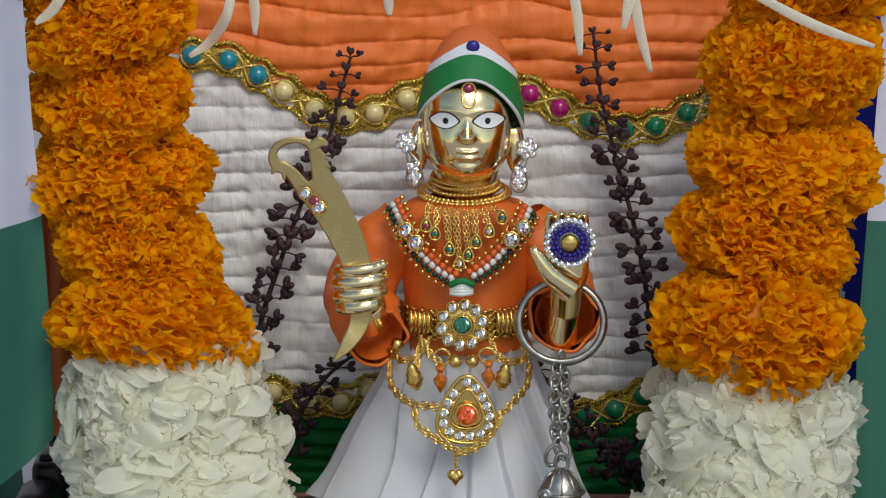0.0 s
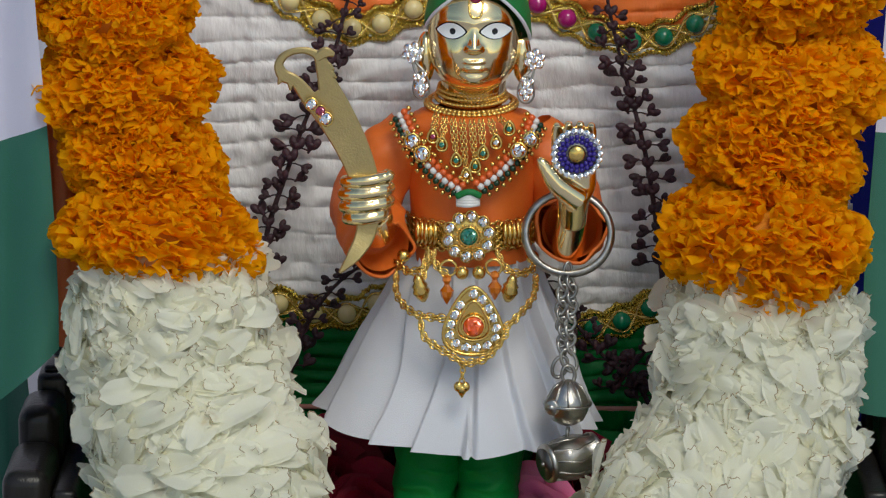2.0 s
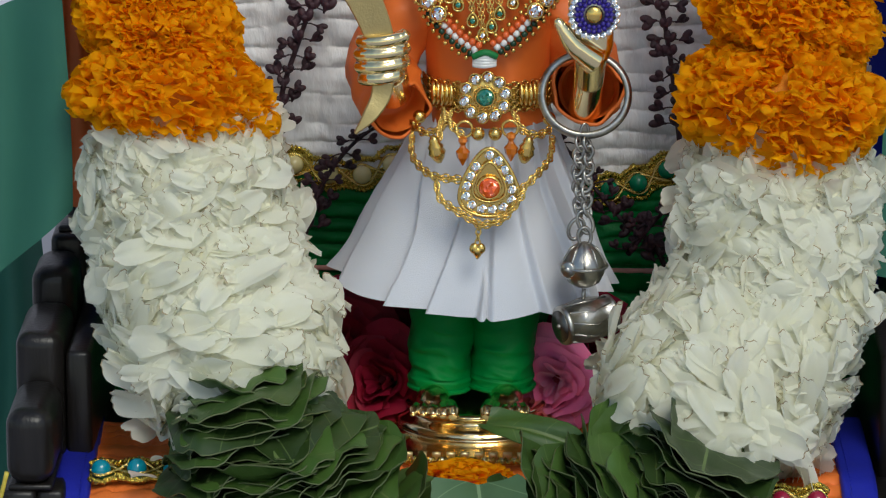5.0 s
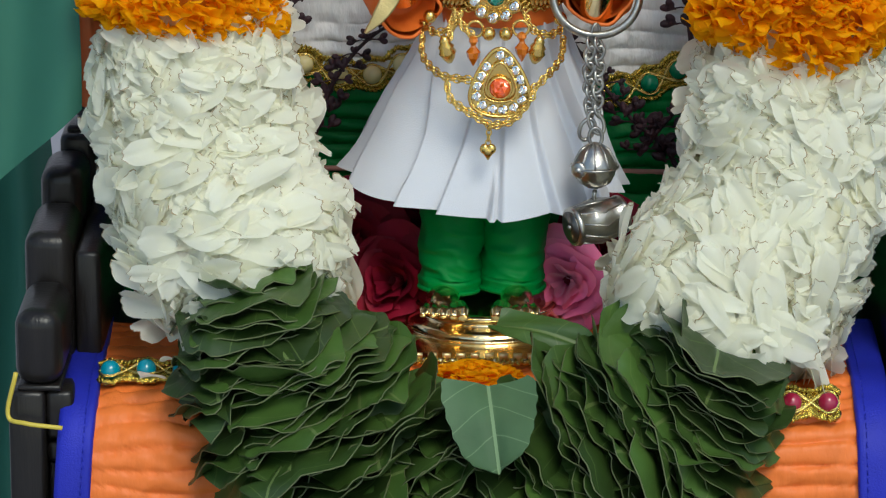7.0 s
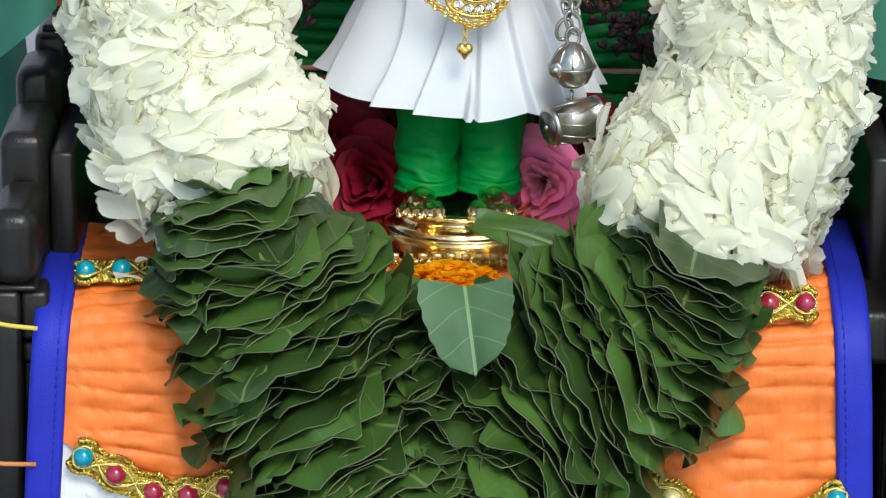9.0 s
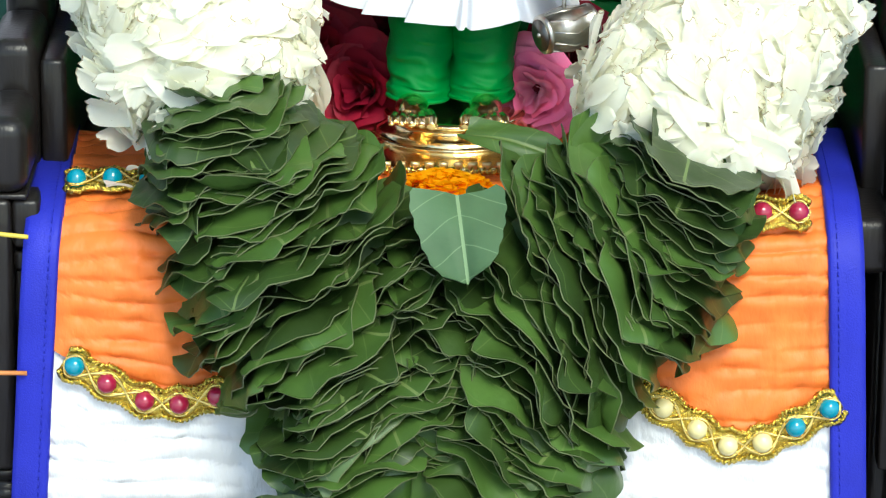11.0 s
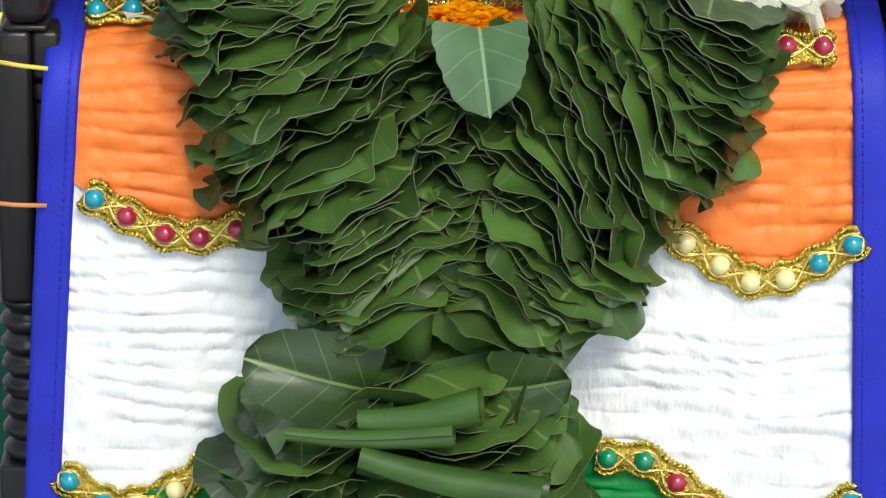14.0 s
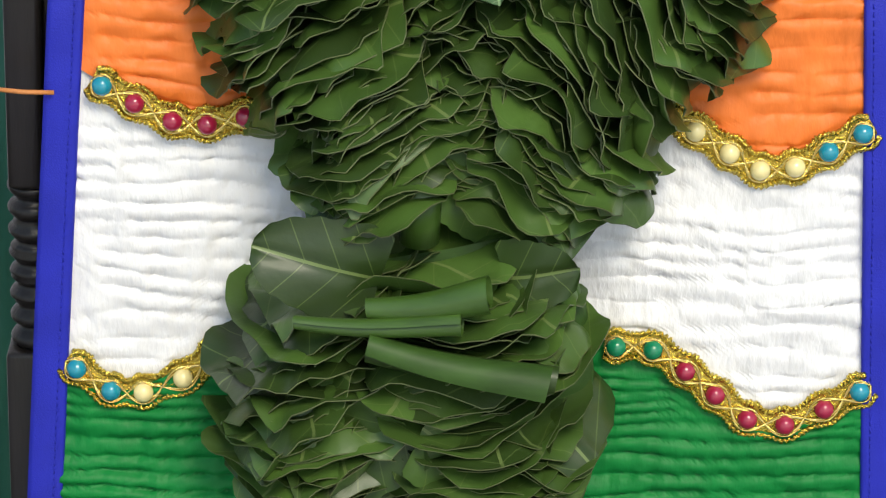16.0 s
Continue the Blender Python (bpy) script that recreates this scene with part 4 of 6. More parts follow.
# squashed marigold before the base
bloom = tagged(new("marigold", marigold_mesh(9, 300, 1.7)), "squashed orange marigold bloom before the brass base", "flower")
bloom.matrix_world = Matrix.Translation((-0.0101, -0.0790, 0.0026)) @ pose(0, 0, 0, 4, 2, 40) @ Matrix.Diagonal((0.0215, 0.0160, 0.0072, 1))
edging = thing("gold_edging", (-0.0076, -0.0560, 0.0037), "gold braid edging with square studs under the brass base", "braid")
part("braid", Shape().tube([(-0.0309 + i * 0.00075, -0.057 + 0.0008 * math.sin(i * 2.1), 0.0047 + 0.0012 * math.cos(i * 2.1)) for i in range(82)], 0.0008, 6).data(), M_ZARI, edging)
for i in range(10):
    x, z = -0.0292 + i * 0.00535, 0.0066
    stud = [[(x + sx * w, -0.0548 - d, z + sz * w * 0.85) for sx, sz in ((-1, -1), (1, -1), (1, 1), (-1, 1))] for w, d in ((0.0017, 0.0), (0.0017, 0.0010), (0.0012, 0.0014), (0.0001, 0.0014))]
    part("stud", Shape().grid(stud, True).data(), M_STUD, edging, "pale gold square stud")

# ---- roses behind the feet ----
def rose(place, size, mat, label, seed, tip=(0, -0.8, 0.6)):
    rng = random.Random(seed)
    ob = thing("rose", place, label, "rose", "roses at the statue's feet")
    axis = Vector(tip).normalized()
    x = axis.orthogonal().normalized()
    y = axis.cross(x)
    frame3 = Matrix((x, y, axis)).transposed().to_4x4()
    frame3.translation = place
    for k in range(22):
        ring = k / 21
        rr, open_ = size * (0.18 + 0.80 * ring), 0.10 + 1.0 * ring
        hgt, ang = size * (1.0 - 0.35 * ring), 2.4 * k + rng.uniform(-0.2, 0.2)
        rows = []
        for i in range(7):
            v = i / 6
            row = []
            for j in range(9):
                u = j / 8 * 2 - 1
                th = ang + u * (1.0 - 0.25 * ring)
                rad = rr * (0.35 + 0.65 * v ** 0.8) + size * 0.30 * open_ * v ** 3 + 0.0012 * math.sin(u * 4 + k) * v
                h = hgt * (v - 0.18 * u * u * v) - size * 0.30 * open_ * v ** 4 - size * 0.25
                row.append((rad * math.cos(th), rad * math.sin(th), h))
            rows.append(row)
        place_part("petal", finish(Shape().grid(rows).data(), mat), ob, frame3)


rose((-0.0558, 0.0200, 0.0295), 0.021, M_ROSE, "deep crimson rose bloom beside the statue's feet", 1, (-0.2, -0.8, 0.5))
rose((-0.0389, 0.0050, 0.0179), 0.019, M_ROSE, "deep crimson rose bloom beside the statue's feet", 2, (-0.3, -0.7, 0.2))
rose((-0.0350, 0.0300, 0.0314), 0.018, M_ROSE, "deep crimson rose bloom beside the statue's feet", 3, (0.2, -0.8, 0.3))
rose((0.0437, 0.0200, 0.0278), 0.019, M_ROSE, "deep crimson rose bloom beside the statue's feet", 4, (0.3, -0.8, 0.5))
rose((0.0269, 0.0000, 0.0198), 0.018, M_PINK, "magenta pink rose with pale streaked petals", 5, (-0.15, -0.9, 0.15))


# ---- dried basil stems ----
def calyx_mesh():
    sh = Shape()
    for sx in (-1, 1):
        m = Euler((0, radians(sx * 24), 0)).to_matrix()
        sh.ball((sx * 0.0011, 0, 0.0026), (0.0014, 0.0012, 0.0021), 9, 7, m)
    sh.lathe((0, 0, 0), [(0.0003, -0.0008), (0.0005, 0.0), (0.0014, 0.0014), (0.0017, 0.0024), (0.0006, 0.0030)], 9)
    return finish(sh.data(), M_BASIL)


CALYX = calyx_mesh()


def basil(path, seed, dense=0.0068, big=1.0):
    rng = random.Random(seed)
    ob = thing("basil_stem", path[-1], "dried dark purple basil stem with seed cups, laid against the cloth", "dried stem", "dried basil stems")
    pts = curve_points(path, 60)
    twig = Shape().tube(pts, [0.0006 + 0.0006 * i / 59 for i in range(60)], 6)
    for i, p in enumerate(even(path, dense)):
        for s in (-1, 1, 0):
            reach = rng.uniform(0.0028, 0.0058) * big if s else 0.0008
            q = p + Vector((s * reach, rng.uniform(-0.003, 0.0), rng.uniform(-0.0018, 0.0018)))
            twig.tube([p, p.lerp(q, 0.5) + Vector((0, 0, 0.0004)), q], 0.00032, 5)
            sc = rng.uniform(0.90, 1.35) * big * (0.55 + 0.45 * min(1, i / 7))
            place_part("seed_cup", CALYX, ob, Matrix.Translation(q) @ pose(0, 0, 0, rng.uniform(-30, 30), s * rng.uniform(25, 100) + rng.uniform(-15, 15), 0) @ pose(0, 0, 0, 0, 0, rng.uniform(-50, 50)) @ Matrix.Diagonal((sc, sc, sc, 1)))
    part("stem", twig.data(), M_BASIL, ob)


basil([(-0.0444, 0.0450, 0.2298), (-0.0494, 0.0450, 0.2125), (-0.0535, 0.0450, 0.1968), (-0.0646, 0.0400, 0.1706), (-0.0736, 0.0400, 0.1456), (-0.0801, 0.0400, 0.1251), (-0.0802, 0.0400, 0.1091)], 1)
basil([(0.0506, 0.0450, 0.2394), (0.0538, 0.0450, 0.2147), (0.0598, 0.0450, 0.1900), (0.0676, 0.0400, 0.1615), (0.0725, 0.0400, 0.1343), (0.0759, 0.0400, 0.1068)], 2)
basil([(-0.0405, 0.0450, 0.1130), (-0.0528, 0.0450, 0.1033), (-0.0617, 0.0400, 0.0930), (-0.0686, 0.0400, 0.0792), (-0.0720, 0.0400, 0.0653)], 3)
basil([(0.0302, 0.0450, 0.1045), (0.0404, 0.0450, 0.0895), (0.0538, 0.0400, 0.0745), (0.0662, 0.0400, 0.0641), (0.0720, 0.0400, 0.0537)], 4)
basil([(0.0767, 0.0300, 0.0885), (0.0648, 0.0350, 0.0735), (0.0562, 0.0400, 0.0606)], 5)


# ---- white slivers hanging at the top ----
def sliver(path, w=0.0016):
    pts = curve_points(path, 16)
    rad = [(w * (0.35 + 0.75 * math.sin(math.pi * min(0.98, 0.15 + 0.85 * i / 15)) ** 0.7), 0.0005 + 0.0003 * math.sin(math.pi * i / 15)) for i in range(16)]
    lone("petal_strip", Shape().tube(pts, rad, 10).data(), M_PETAL, "slender white petal hanging from above", "petal", "hanging white petals")


for q in ([(-0.1451, -0.0600, 0.2740), (-0.1504, -0.0600, 0.2646), (-0.1573, -0.0600, 0.2590)], [(-0.0864, -0.0300, 0.2698), (-0.0890, -0.0300, 0.2571), (-0.0960, -0.0200, 0.2460), (-0.1035, -0.0200, 0.2406)], [(-0.0809, -0.0200, 0.2705), (-0.0789, -0.0200, 0.2599), (-0.0788, -0.0200, 0.2487)],
          [(-0.0295, -0.0200, 0.2705), (-0.0287, -0.0200, 0.2620), (-0.0283, -0.0200, 0.2562)], [(0.0396, -0.0200, 0.2705), (0.0423, -0.0200, 0.2556), (0.0434, -0.0200, 0.2410)], [(0.0629, -0.0200, 0.2705), (0.0613, -0.0200, 0.2599), (0.0595, -0.0200, 0.2509)],
          [(0.0629, -0.0200, 0.2684), (0.0656, -0.0200, 0.2513), (0.0700, -0.0200, 0.2346)], [(0.1031, -0.0650, 0.2716), (0.1228, -0.0650, 0.2612), (0.1352, -0.0650, 0.2560), (0.1498, -0.0600, 0.2506)]):
    sliver(q, 0.0019)


# ---- brass statue ----
def head_size(z):
    """Half width and half depth of the head at a height over its middle."""
    k = abs(z) / (0.0213 if z < 0 else 0.0240)
    return 0.0174 * max(0.0, 1 - k ** (2.3 if z < 0 else 3.6)) ** (0.60 if z < 0 else 0.5) + 0.00002, 0.0192 * max(0.0, 1 - k ** (3.0 if z < 0 else 3.2)) ** 0.5 + 0.00002


def face_relief(x, z):
    """How far the features stand out of the face."""
    def hump(cx, cz, wx, wz):
        return math.exp(-((x - cx) / wx) ** 2 - ((z - cz) / wz) ** 2)
    down = min(1.0, max(0.0, (0.0085 - z) / 0.0090))
    fall = 1 / (1 + math.exp((-0.0013 - z) / 0.00055))
    out = (0.0004 + 0.0034 * down ** 1.6) * math.exp(-(x / (0.0011 + 0.0010 * down)) ** 2) * fall * (1 / (1 + math.exp((z - 0.0085) / 0.0012)))
    for sx in (-1, 1):
        out += 0.0014 * hump(sx * 0.0024, -0.0002, 0.0013, 0.0012) + 0.0010 * hump(sx * 0.0080, -0.0030, 0.0042, 0.0042) - 0.0011 * hump(sx * 0.0084, 0.0060, 0.0058, 0.0030)
        out += 0.0005 * hump(sx * 0.0075, 0.0100 - 18 * (abs(x) - 0.0075) ** 2, 0.0060, 0.0009)
    lip = math.exp(-(x / 0.0037) ** 4)
    return out + lip * (0.0013 * math.exp(-((z + 0.0056 - 0.0004 * (x / 0.004) ** 2) / 0.00085) ** 2) + 0.0015 * math.exp(-((z + 0.0079) / 0.00095) ** 2)) - 0.0006 * hump(0, -0.0100, 0.0040, 0.0010) + 0.0016 * hump(0, -0.0138, 0.0046, 0.0034)


def face_front(x, z):
    w, d = head_size(z)
    ct = min(0.999, abs(x) / w) ** (1 / 0.9)
    st = math.sqrt(1 - ct * ct)
    return -d * st ** 0.9 - face_relief(x, z) * min(1.0, 2.5 * st)


def statue_mesh():
    sh = Shape()
    # head, neck and ears
    hc = Vector((0.0009, -0.0040, 0.2102))
    for sx in (-1, 1):
        sh.ball(hc + Vector((sx * 0.0182, 0.0010, -0.0070)), (0.0038, 0.0052, 0.0100), 18, 14)
    sh.lathe((hc.x, 0.002, 0), [(0.0110, 0.1717), (0.0118, 0.1827), (0.0125, 0.1938)], 28)
    # trunk, arms and legs under the clothes
    sh.lathe((0, 0.002, 0), [(0.010, 0.0479), (0.016, 0.0568), (0.017, 0.1295), (0.018, 0.1607), (0.017, 0.1750), (0.011, 0.1823)], 28, 0.8)
    sh.tube([(-0.0134, 0.0000, 0.1717), (-0.0286, 0.0020, 0.1658), (-0.0384, 0.0000, 0.1451), (-0.0359, -0.0200, 0.1395)], [0.0075, 0.0075, 0.0072, 0.0070], 16)
    sh.tube([(0.0126, 0.0000, 0.1717), (0.0268, 0.0040, 0.1654), (0.0363, 0.0050, 0.1440), (0.0374, -0.0120, 0.1333), (0.0366, -0.0180, 0.1313)], [0.0075, 0.0075, 0.0072, 0.0066, 0.0062], 16)
    # hand that grips the sword
    g = Vector((-0.0392, -0.0460, 0.1576))
    sh.ball(g + Vector((0.001, 0.004, 0)), (0.0082, 0.0062, 0.0098), 20, 14)
    for k, (dz, w) in enumerate(((0.0078, 0.0080), (0.0030, 0.0088), (-0.0018, 0.0086), (-0.0064, 0.0072))):
        sh.tube(curve_points([g + Vector((-w, -0.001, dz - 0.0012)), g + Vector((-w * 0.6, -0.0055, dz - 0.0006)), g + Vector((0.001, -0.0068, dz)), g + Vector((w * 0.75, -0.0048, dz + 0.0008)), g + Vector((w, 0.0, dz + 0.0010))], 12), 0.0025, 12)
    sh.tube([g + Vector((0.0060, -0.003, 0.006)), g + Vector((0.0085, -0.005, 0.0095)), g + Vector((0.0095, -0.0055, 0.0108))], [0.0024, 0.0022, 0.0016], 12)
    sh.tube([g + Vector((0.002, 0.006, -0.006)), Vector((-0.0359, -0.0200, 0.1395))], [0.0072, 0.0075], 18)
    # raised open hand
    h = Vector((0.0382, -0.0400, 0.1662))
    sh.ball(h + Vector((0, 0.001, -0.002)), (0.0086, 0.0044, 0.0125), 22, 16)
    for k, x in enumerate((-0.0058, -0.0020, 0.0019, 0.0056)):
        sh.tube([h + Vector((x * 1.05, 0.0005, 0.002)), h + Vector((x * 1.1, -0.0005, 0.010)), h + Vector((x * 1.12, -0.0015, 0.0165 + 0.0006 * (1 - abs(k - 1.5)))), h + Vector((x * 1.12, -0.0030, 0.0192 + 0.0006 * (1 - abs(k - 1.5))))], [0.0024, 0.0023, 0.0021, 0.0014], 12)
    sh.tube(curve_points([h + Vector((0.002, -0.003, -0.0105)), h + Vector((-0.0065, -0.006, -0.0035)), h + Vector((-0.0105, -0.007, 0.0025)), h + Vector((-0.0132, -0.007, 0.0068))], 12), [0.0048, 0.0046, 0.0043, 0.0040, 0.0036, 0.0033, 0.0030, 0.0027, 0.0024, 0.0022, 0.0019, 0.0012], 14)
    sh.tube([h + Vector((0, 0.001, -0.008)), Vector((0.0378, -0.0340, 0.1470)), Vector((0.0366, -0.0180, 0.1313))], [0.0062, 0.0058, 0.0062], 18)
    # feet on a round stepped base
    for sx, (fx, fy) in ((-1, (782, 545)), (1, (915, 545))):
        c = Vector((-0.0201, -0.0290, 0.0163)) if sx < 0 else Vector((0.0079, -0.0290, 0.0165))
        sh.ball(c + Vector((0, 0.006, 0.003)), (0.0068, 0.0130, 0.0052), 18, 12)
        sh.tube([c + Vector((0, 0.018, 0.003)), c + Vector((0, 0.027, 0.009)), c + Vector((-sx * 0.001, 0.031, 0.060))], [0.0062, 0.0056, 0.0052], 16)
        sh.ball(c + Vector((0, 0.014, 0.002)), (0.0064, 0.0110, 0.0060), 16, 12)
        for k in range(5):
            u = (k - 2) / 2
            inner = -sx * u
            r = 0.0016 + 0.0006 * (inner > 0.9) + 0.0002 * (inner + 1)
            sh.tube([c + Vector((u * 0.0062, -0.003, 0.003)), c + Vector((u * 0.0076, -0.0085 - 0.0015 * inner, 0.0026)), c + Vector((u * 0.0076, -0.0112 - 0.0015 * inner, 0.0012))], [r * 1.15, r * 1.1, r * 0.8], 10)
    plate = []
    for f, z in ((0.01, 0.0004), (0.985, 0.0004), (1.0, 0.0014), (1.0, 0.0040), (0.985, 0.0050), (0.01, 0.0052)):
        plate.append([(-0.0037 + f * 0.0372 * math.copysign(abs(math.cos(t)) ** 0.35, math.cos(t)), -0.012 + f * 0.041 * math.copysign(abs(math.sin(t)) ** 0.35, math.sin(t)), z) for t in (2 * math.pi * j / 96 for j in range(96))])
    sh.grid(plate, True)
    sh.lathe((-0.0037, -0.004, 0), [(0.0300, 0.0035), (0.0312, 0.0045), (0.0316, 0.0064), (0.0304, 0.0082), (0.0276, 0.0096), (0.0262, 0.0106), (0.0262, 0.0118), (0.0274, 0.0125), (0.0274, 0.0136), (0.0258, 0.0144)], 72, 0.95)
    tmp = bpy.data.objects.new("tmp", finish(sh.data(), M_BRASS))
    scene.collection.objects.link(tmp)
    rm = tmp.modifiers.new("fuse", "REMESH")
    rm.mode, rm.voxel_size, rm.use_smooth_shade = "VOXEL", 0.00042, True
    sm = tmp.modifiers.new("ease", "SMOOTH")
    sm.factor, sm.iterations = 0.5, 9
    dg = bpy.context.evaluated_depsgraph_get()
    fused = bpy.data.meshes.new_from_object(tmp.evaluated_get(dg))
    bpy.data.objects.remove(tmp)
    bm = bmesh.new()
    bm.from_mesh(fused)
    for f in bm.faces:
        f.material_index, f.smooth = 0, True
    # head with modelled features, then enamel eyes: almond whites with dark rims and pupils
    def add(rows, mi):
        tmp_me = finish(Shape().grid(rows, True).data(), M_BRASS)
        for f in tmp_me.polygons:
            f.material_index = mi
        bm.from_mesh(tmp_me)
        bpy.data.meshes.remove(tmp_me)

    rows = []
    for i in range(141):
        z = -0.00008 + (0.0236 if i > 70 else 0.0211) * math.sin(math.pi * (i - 70) / 140)
        w, d = head_size(z)
        row = []
        for j in range(180):
            t = 2 * math.pi * j / 180
            x = w * math.copysign(abs(math.cos(t)) ** 0.9, math.cos(t))
            y = d * math.copysign(abs(math.sin(t)) ** 0.9, math.sin(t))
            row.append(hc + Vector((x, y - (face_relief(x, z) * min(1.0, -2.5 * math.sin(t)) if math.sin(t) < 0 else 0.0), z)))
        rows.append(row)
    add(rows, 0)
    for sx, ex0, hw in ((-1, -0.0086, 0.0053), (1, 0.0083, 0.0058)):
        for kind, mi, push in ((0, 2, 0.00012), (1, 1, 0.00030), (2, 2, 0.00045)):
            rows = []
            for ring in (1.0, 0.75, 0.5, 0.25, 0.02):
                row = []
                for k in range(36):
                    t = -2 * math.pi * k / 36
                    if kind < 2:
                        grow = 1.13 if kind == 0 else 1.0
                        x = hw * grow * math.cos(t)
                        z = (0.0030 if math.sin(t) > 0 else 0.0026) * (grow * 1.04) * math.sin(t) * (1 - 0.50 * abs(math.cos(t)) ** 2.5)
                    else:
                        x, z = 0.0011 * math.cos(t), 0.0012 * math.sin(t)
                    x, z = x * ring + ex0 - (0.0005 * sx if kind == 2 else 0), z * ring + 0.0060
                    row.append(hc + Vector((x, face_front(x, z) - push, z)))
                rows.append(row)
            add(rows, mi)
    me = bpy.data.meshes.new("statue")
    bm.to_mesh(me)
    bm.free()
    for m in (M_BRASS, M_EYEWHITE, M_BLACK):
        me.materials.append(m)
    return me


tagged(new("statue", statue_mesh()), "polished brass standing statue on a round stepped base", "statue")
HEAD = Vector((0.0009, -0.0040, 0.2102))

# ---- clothes ----
# cap in three felt bands, pointed like a turban
cap = thing("cap", HEAD + Vector((0, 0, 0.018)), "tricolour felt cap, orange over white over green", "cap")


CAP_Z = (-0.004, 0.004, 0.011, 0.0187, 0.0264, 0.0320, 0.0353, 0.0380, 0.0395)
CAP_R = (0.0198, 0.0197, 0.0190, 0.0172, 0.0150, 0.0118, 0.0090, 0.0050, 0.0004)


def cap_radius(z):
    return sum(float(np.interp(z + dz, CAP_Z, CAP_R)) for dz in (-0.0012, -0.0006, 0.0, 0.0006, 0.0012)) / 5 * max(0.0, min(1.0, (0.0395 - z) / 0.0014)) ** 0.5


def cap_point(t, z):
    """t round the head from the front, z over the middle of the head."""
    lift = max(0.0, z) / 0.04
    r = cap_radius(z)
    return HEAD + Vector((0.0014 + 0.0010 * lift + r * math.sin(t), 0.0005 + 0.004 * lift ** 2 - 1.10 * r * math.cos(t), z - 0.0022 * math.sin(t) * (1 - lift)))


def cap_line(t, low, rise, power):
    return low + rise * max(0.0, math.cos(t)) ** power - 0.004 * max(0.0, -math.cos(t))


CAP_LINES = [lambda t: cap_line(t, 0.0028, 0.0192, 1.25), lambda t: cap_line(t, 0.0195, 0.0108, 1.5), lambda t: cap_line(t, 0.0235, 0.0112, 1.5), lambda t: 0.0395]
for k, (name, mat) in enumerate((("green_band", M_FELTG), ("white_band", M_FELTW), ("orange_crown", M_FELTO))):
    rows = []
    for i in range(25):
        row = []
        for j in range(96):
            t = 2 * math.pi * j / 96
            z = CAP_LINES[k](t) + (CAP_LINES[k + 1](t) - CAP_LINES[k](t)) * i / 24
            out = Vector((math.sin(t), -math.cos(t), 0.3)).normalized()
            row.append(cap_point(t, z) + out * (0.0008 - 0.0003 * k + 0.0003 * nz(math.sin(t) * 3, math.cos(t) * 3, z * 120)))
        rows.append(row)
    part(name, Shape().grid(rows, True).data(), mat, cap)
part("white_edge", Shape().tube([cap_point(t, CAP_LINES[0](t) - 0.0005) for t in (2 * math.pi * j / 96 for j in range(96))], [(0.0007, 0.0007)] * 96, 8, closed=True).data(), M_FELTW, cap)
part("stone", Shape().ball(cap_point(0, 0.0332) + Vector((0, -0.0012, 0)), (0.0026, 0.0016, 0.0024), 16, 10).data(), M_BEADB, cap, "round blue stone")

# tunic: body and two loose sleeves
tunic = thing("tunic", (0.0001, 0.0000, 0.1362), "orange cotton tunic with loose turned-back sleeves", "tunic")
rows = []
prof = [((0.0001, 0.0000, 0.1246), 0.0225), ((0.0001, 0.0000, 0.1362), 0.0222), ((0.0001, 0.0000, 0.1496), 0.0236), ((0.0001, 0.0000, 0.1629), 0.0250), ((0.0001, 0.0000, 0.1717), 0.0262), ((0.0001, 0.0000, 0.1779), 0.0258), ((0.0000, 0.0000, 0.1814), 0.0215), ((0.0000, 0.0000, 0.1836), 0.0135)]
for i in range(29):
    u = i / 28 * (len(prof) - 1)
    k = min(int(u), len(prof) - 2)
    z = prof[k][0][2] + (prof[k + 1][0][2] - prof[k][0][2]) * (u - k)
    r = prof[k][1] + (prof[k + 1][1] - prof[k][1]) * (u - k)
    rows.append([((r + 0.0012 * nz(math.cos(t) * 3 + z * 40, math.sin(t) * 3, z * 45)) * math.cos(t), (0.80 * r + 0.0013 * nz(math.cos(t) * 4 + z * 50, math.sin(t) * 2, z * 70)) * math.sin(t), z) for t in (2 * math.pi * j / 48 for j in range(48))])
part("body", Shape().grid(rows, True).data(), M_TUNIC, tunic)


def sleeve(path, radii, seed):
    pts = curve_points(path, 30)
    rad = [float(np.interp(i / 29, np.linspace(0, 1, len(radii)), radii)) for i in range(30)]
    sh = Shape()
    o = len(sh.v)
    sh.tube(pts, rad, 36, caps=False)
    sh.v = [tuple(Vector(v) + Vector((nz(v[0] * 100 + seed, v[1] * 100, v[2] * 110), nz(v[1] * 140, v[2] * 120 + seed), nz(v[2] * 140, v[0] * 140, seed))) * 0.0026) for v in sh.v]
    # turned-in cuff
    d = (pts[-1] - pts[-2]).normalized()
    o2 = len(sh.v)
    sh.tube(pts[::-1][:7], [r * (0.90 - 0.03 * k) for k, r in enumerate(rad[::-1][:7])], 36, caps=False)
    sh.f.append(tuple(range(o2 + 6 * 36, o2 + 7 * 36)))
    part("sleeve", sh.data(), M_TUNIC, tunic)
    rim = [Vector(v) for v in sh.v[o + 29 * 36:o + 30 * 36]]
    part("cuff", Shape().tube(rim, 0.0007, 8, closed=True).data(), M_TUNIC, tunic)


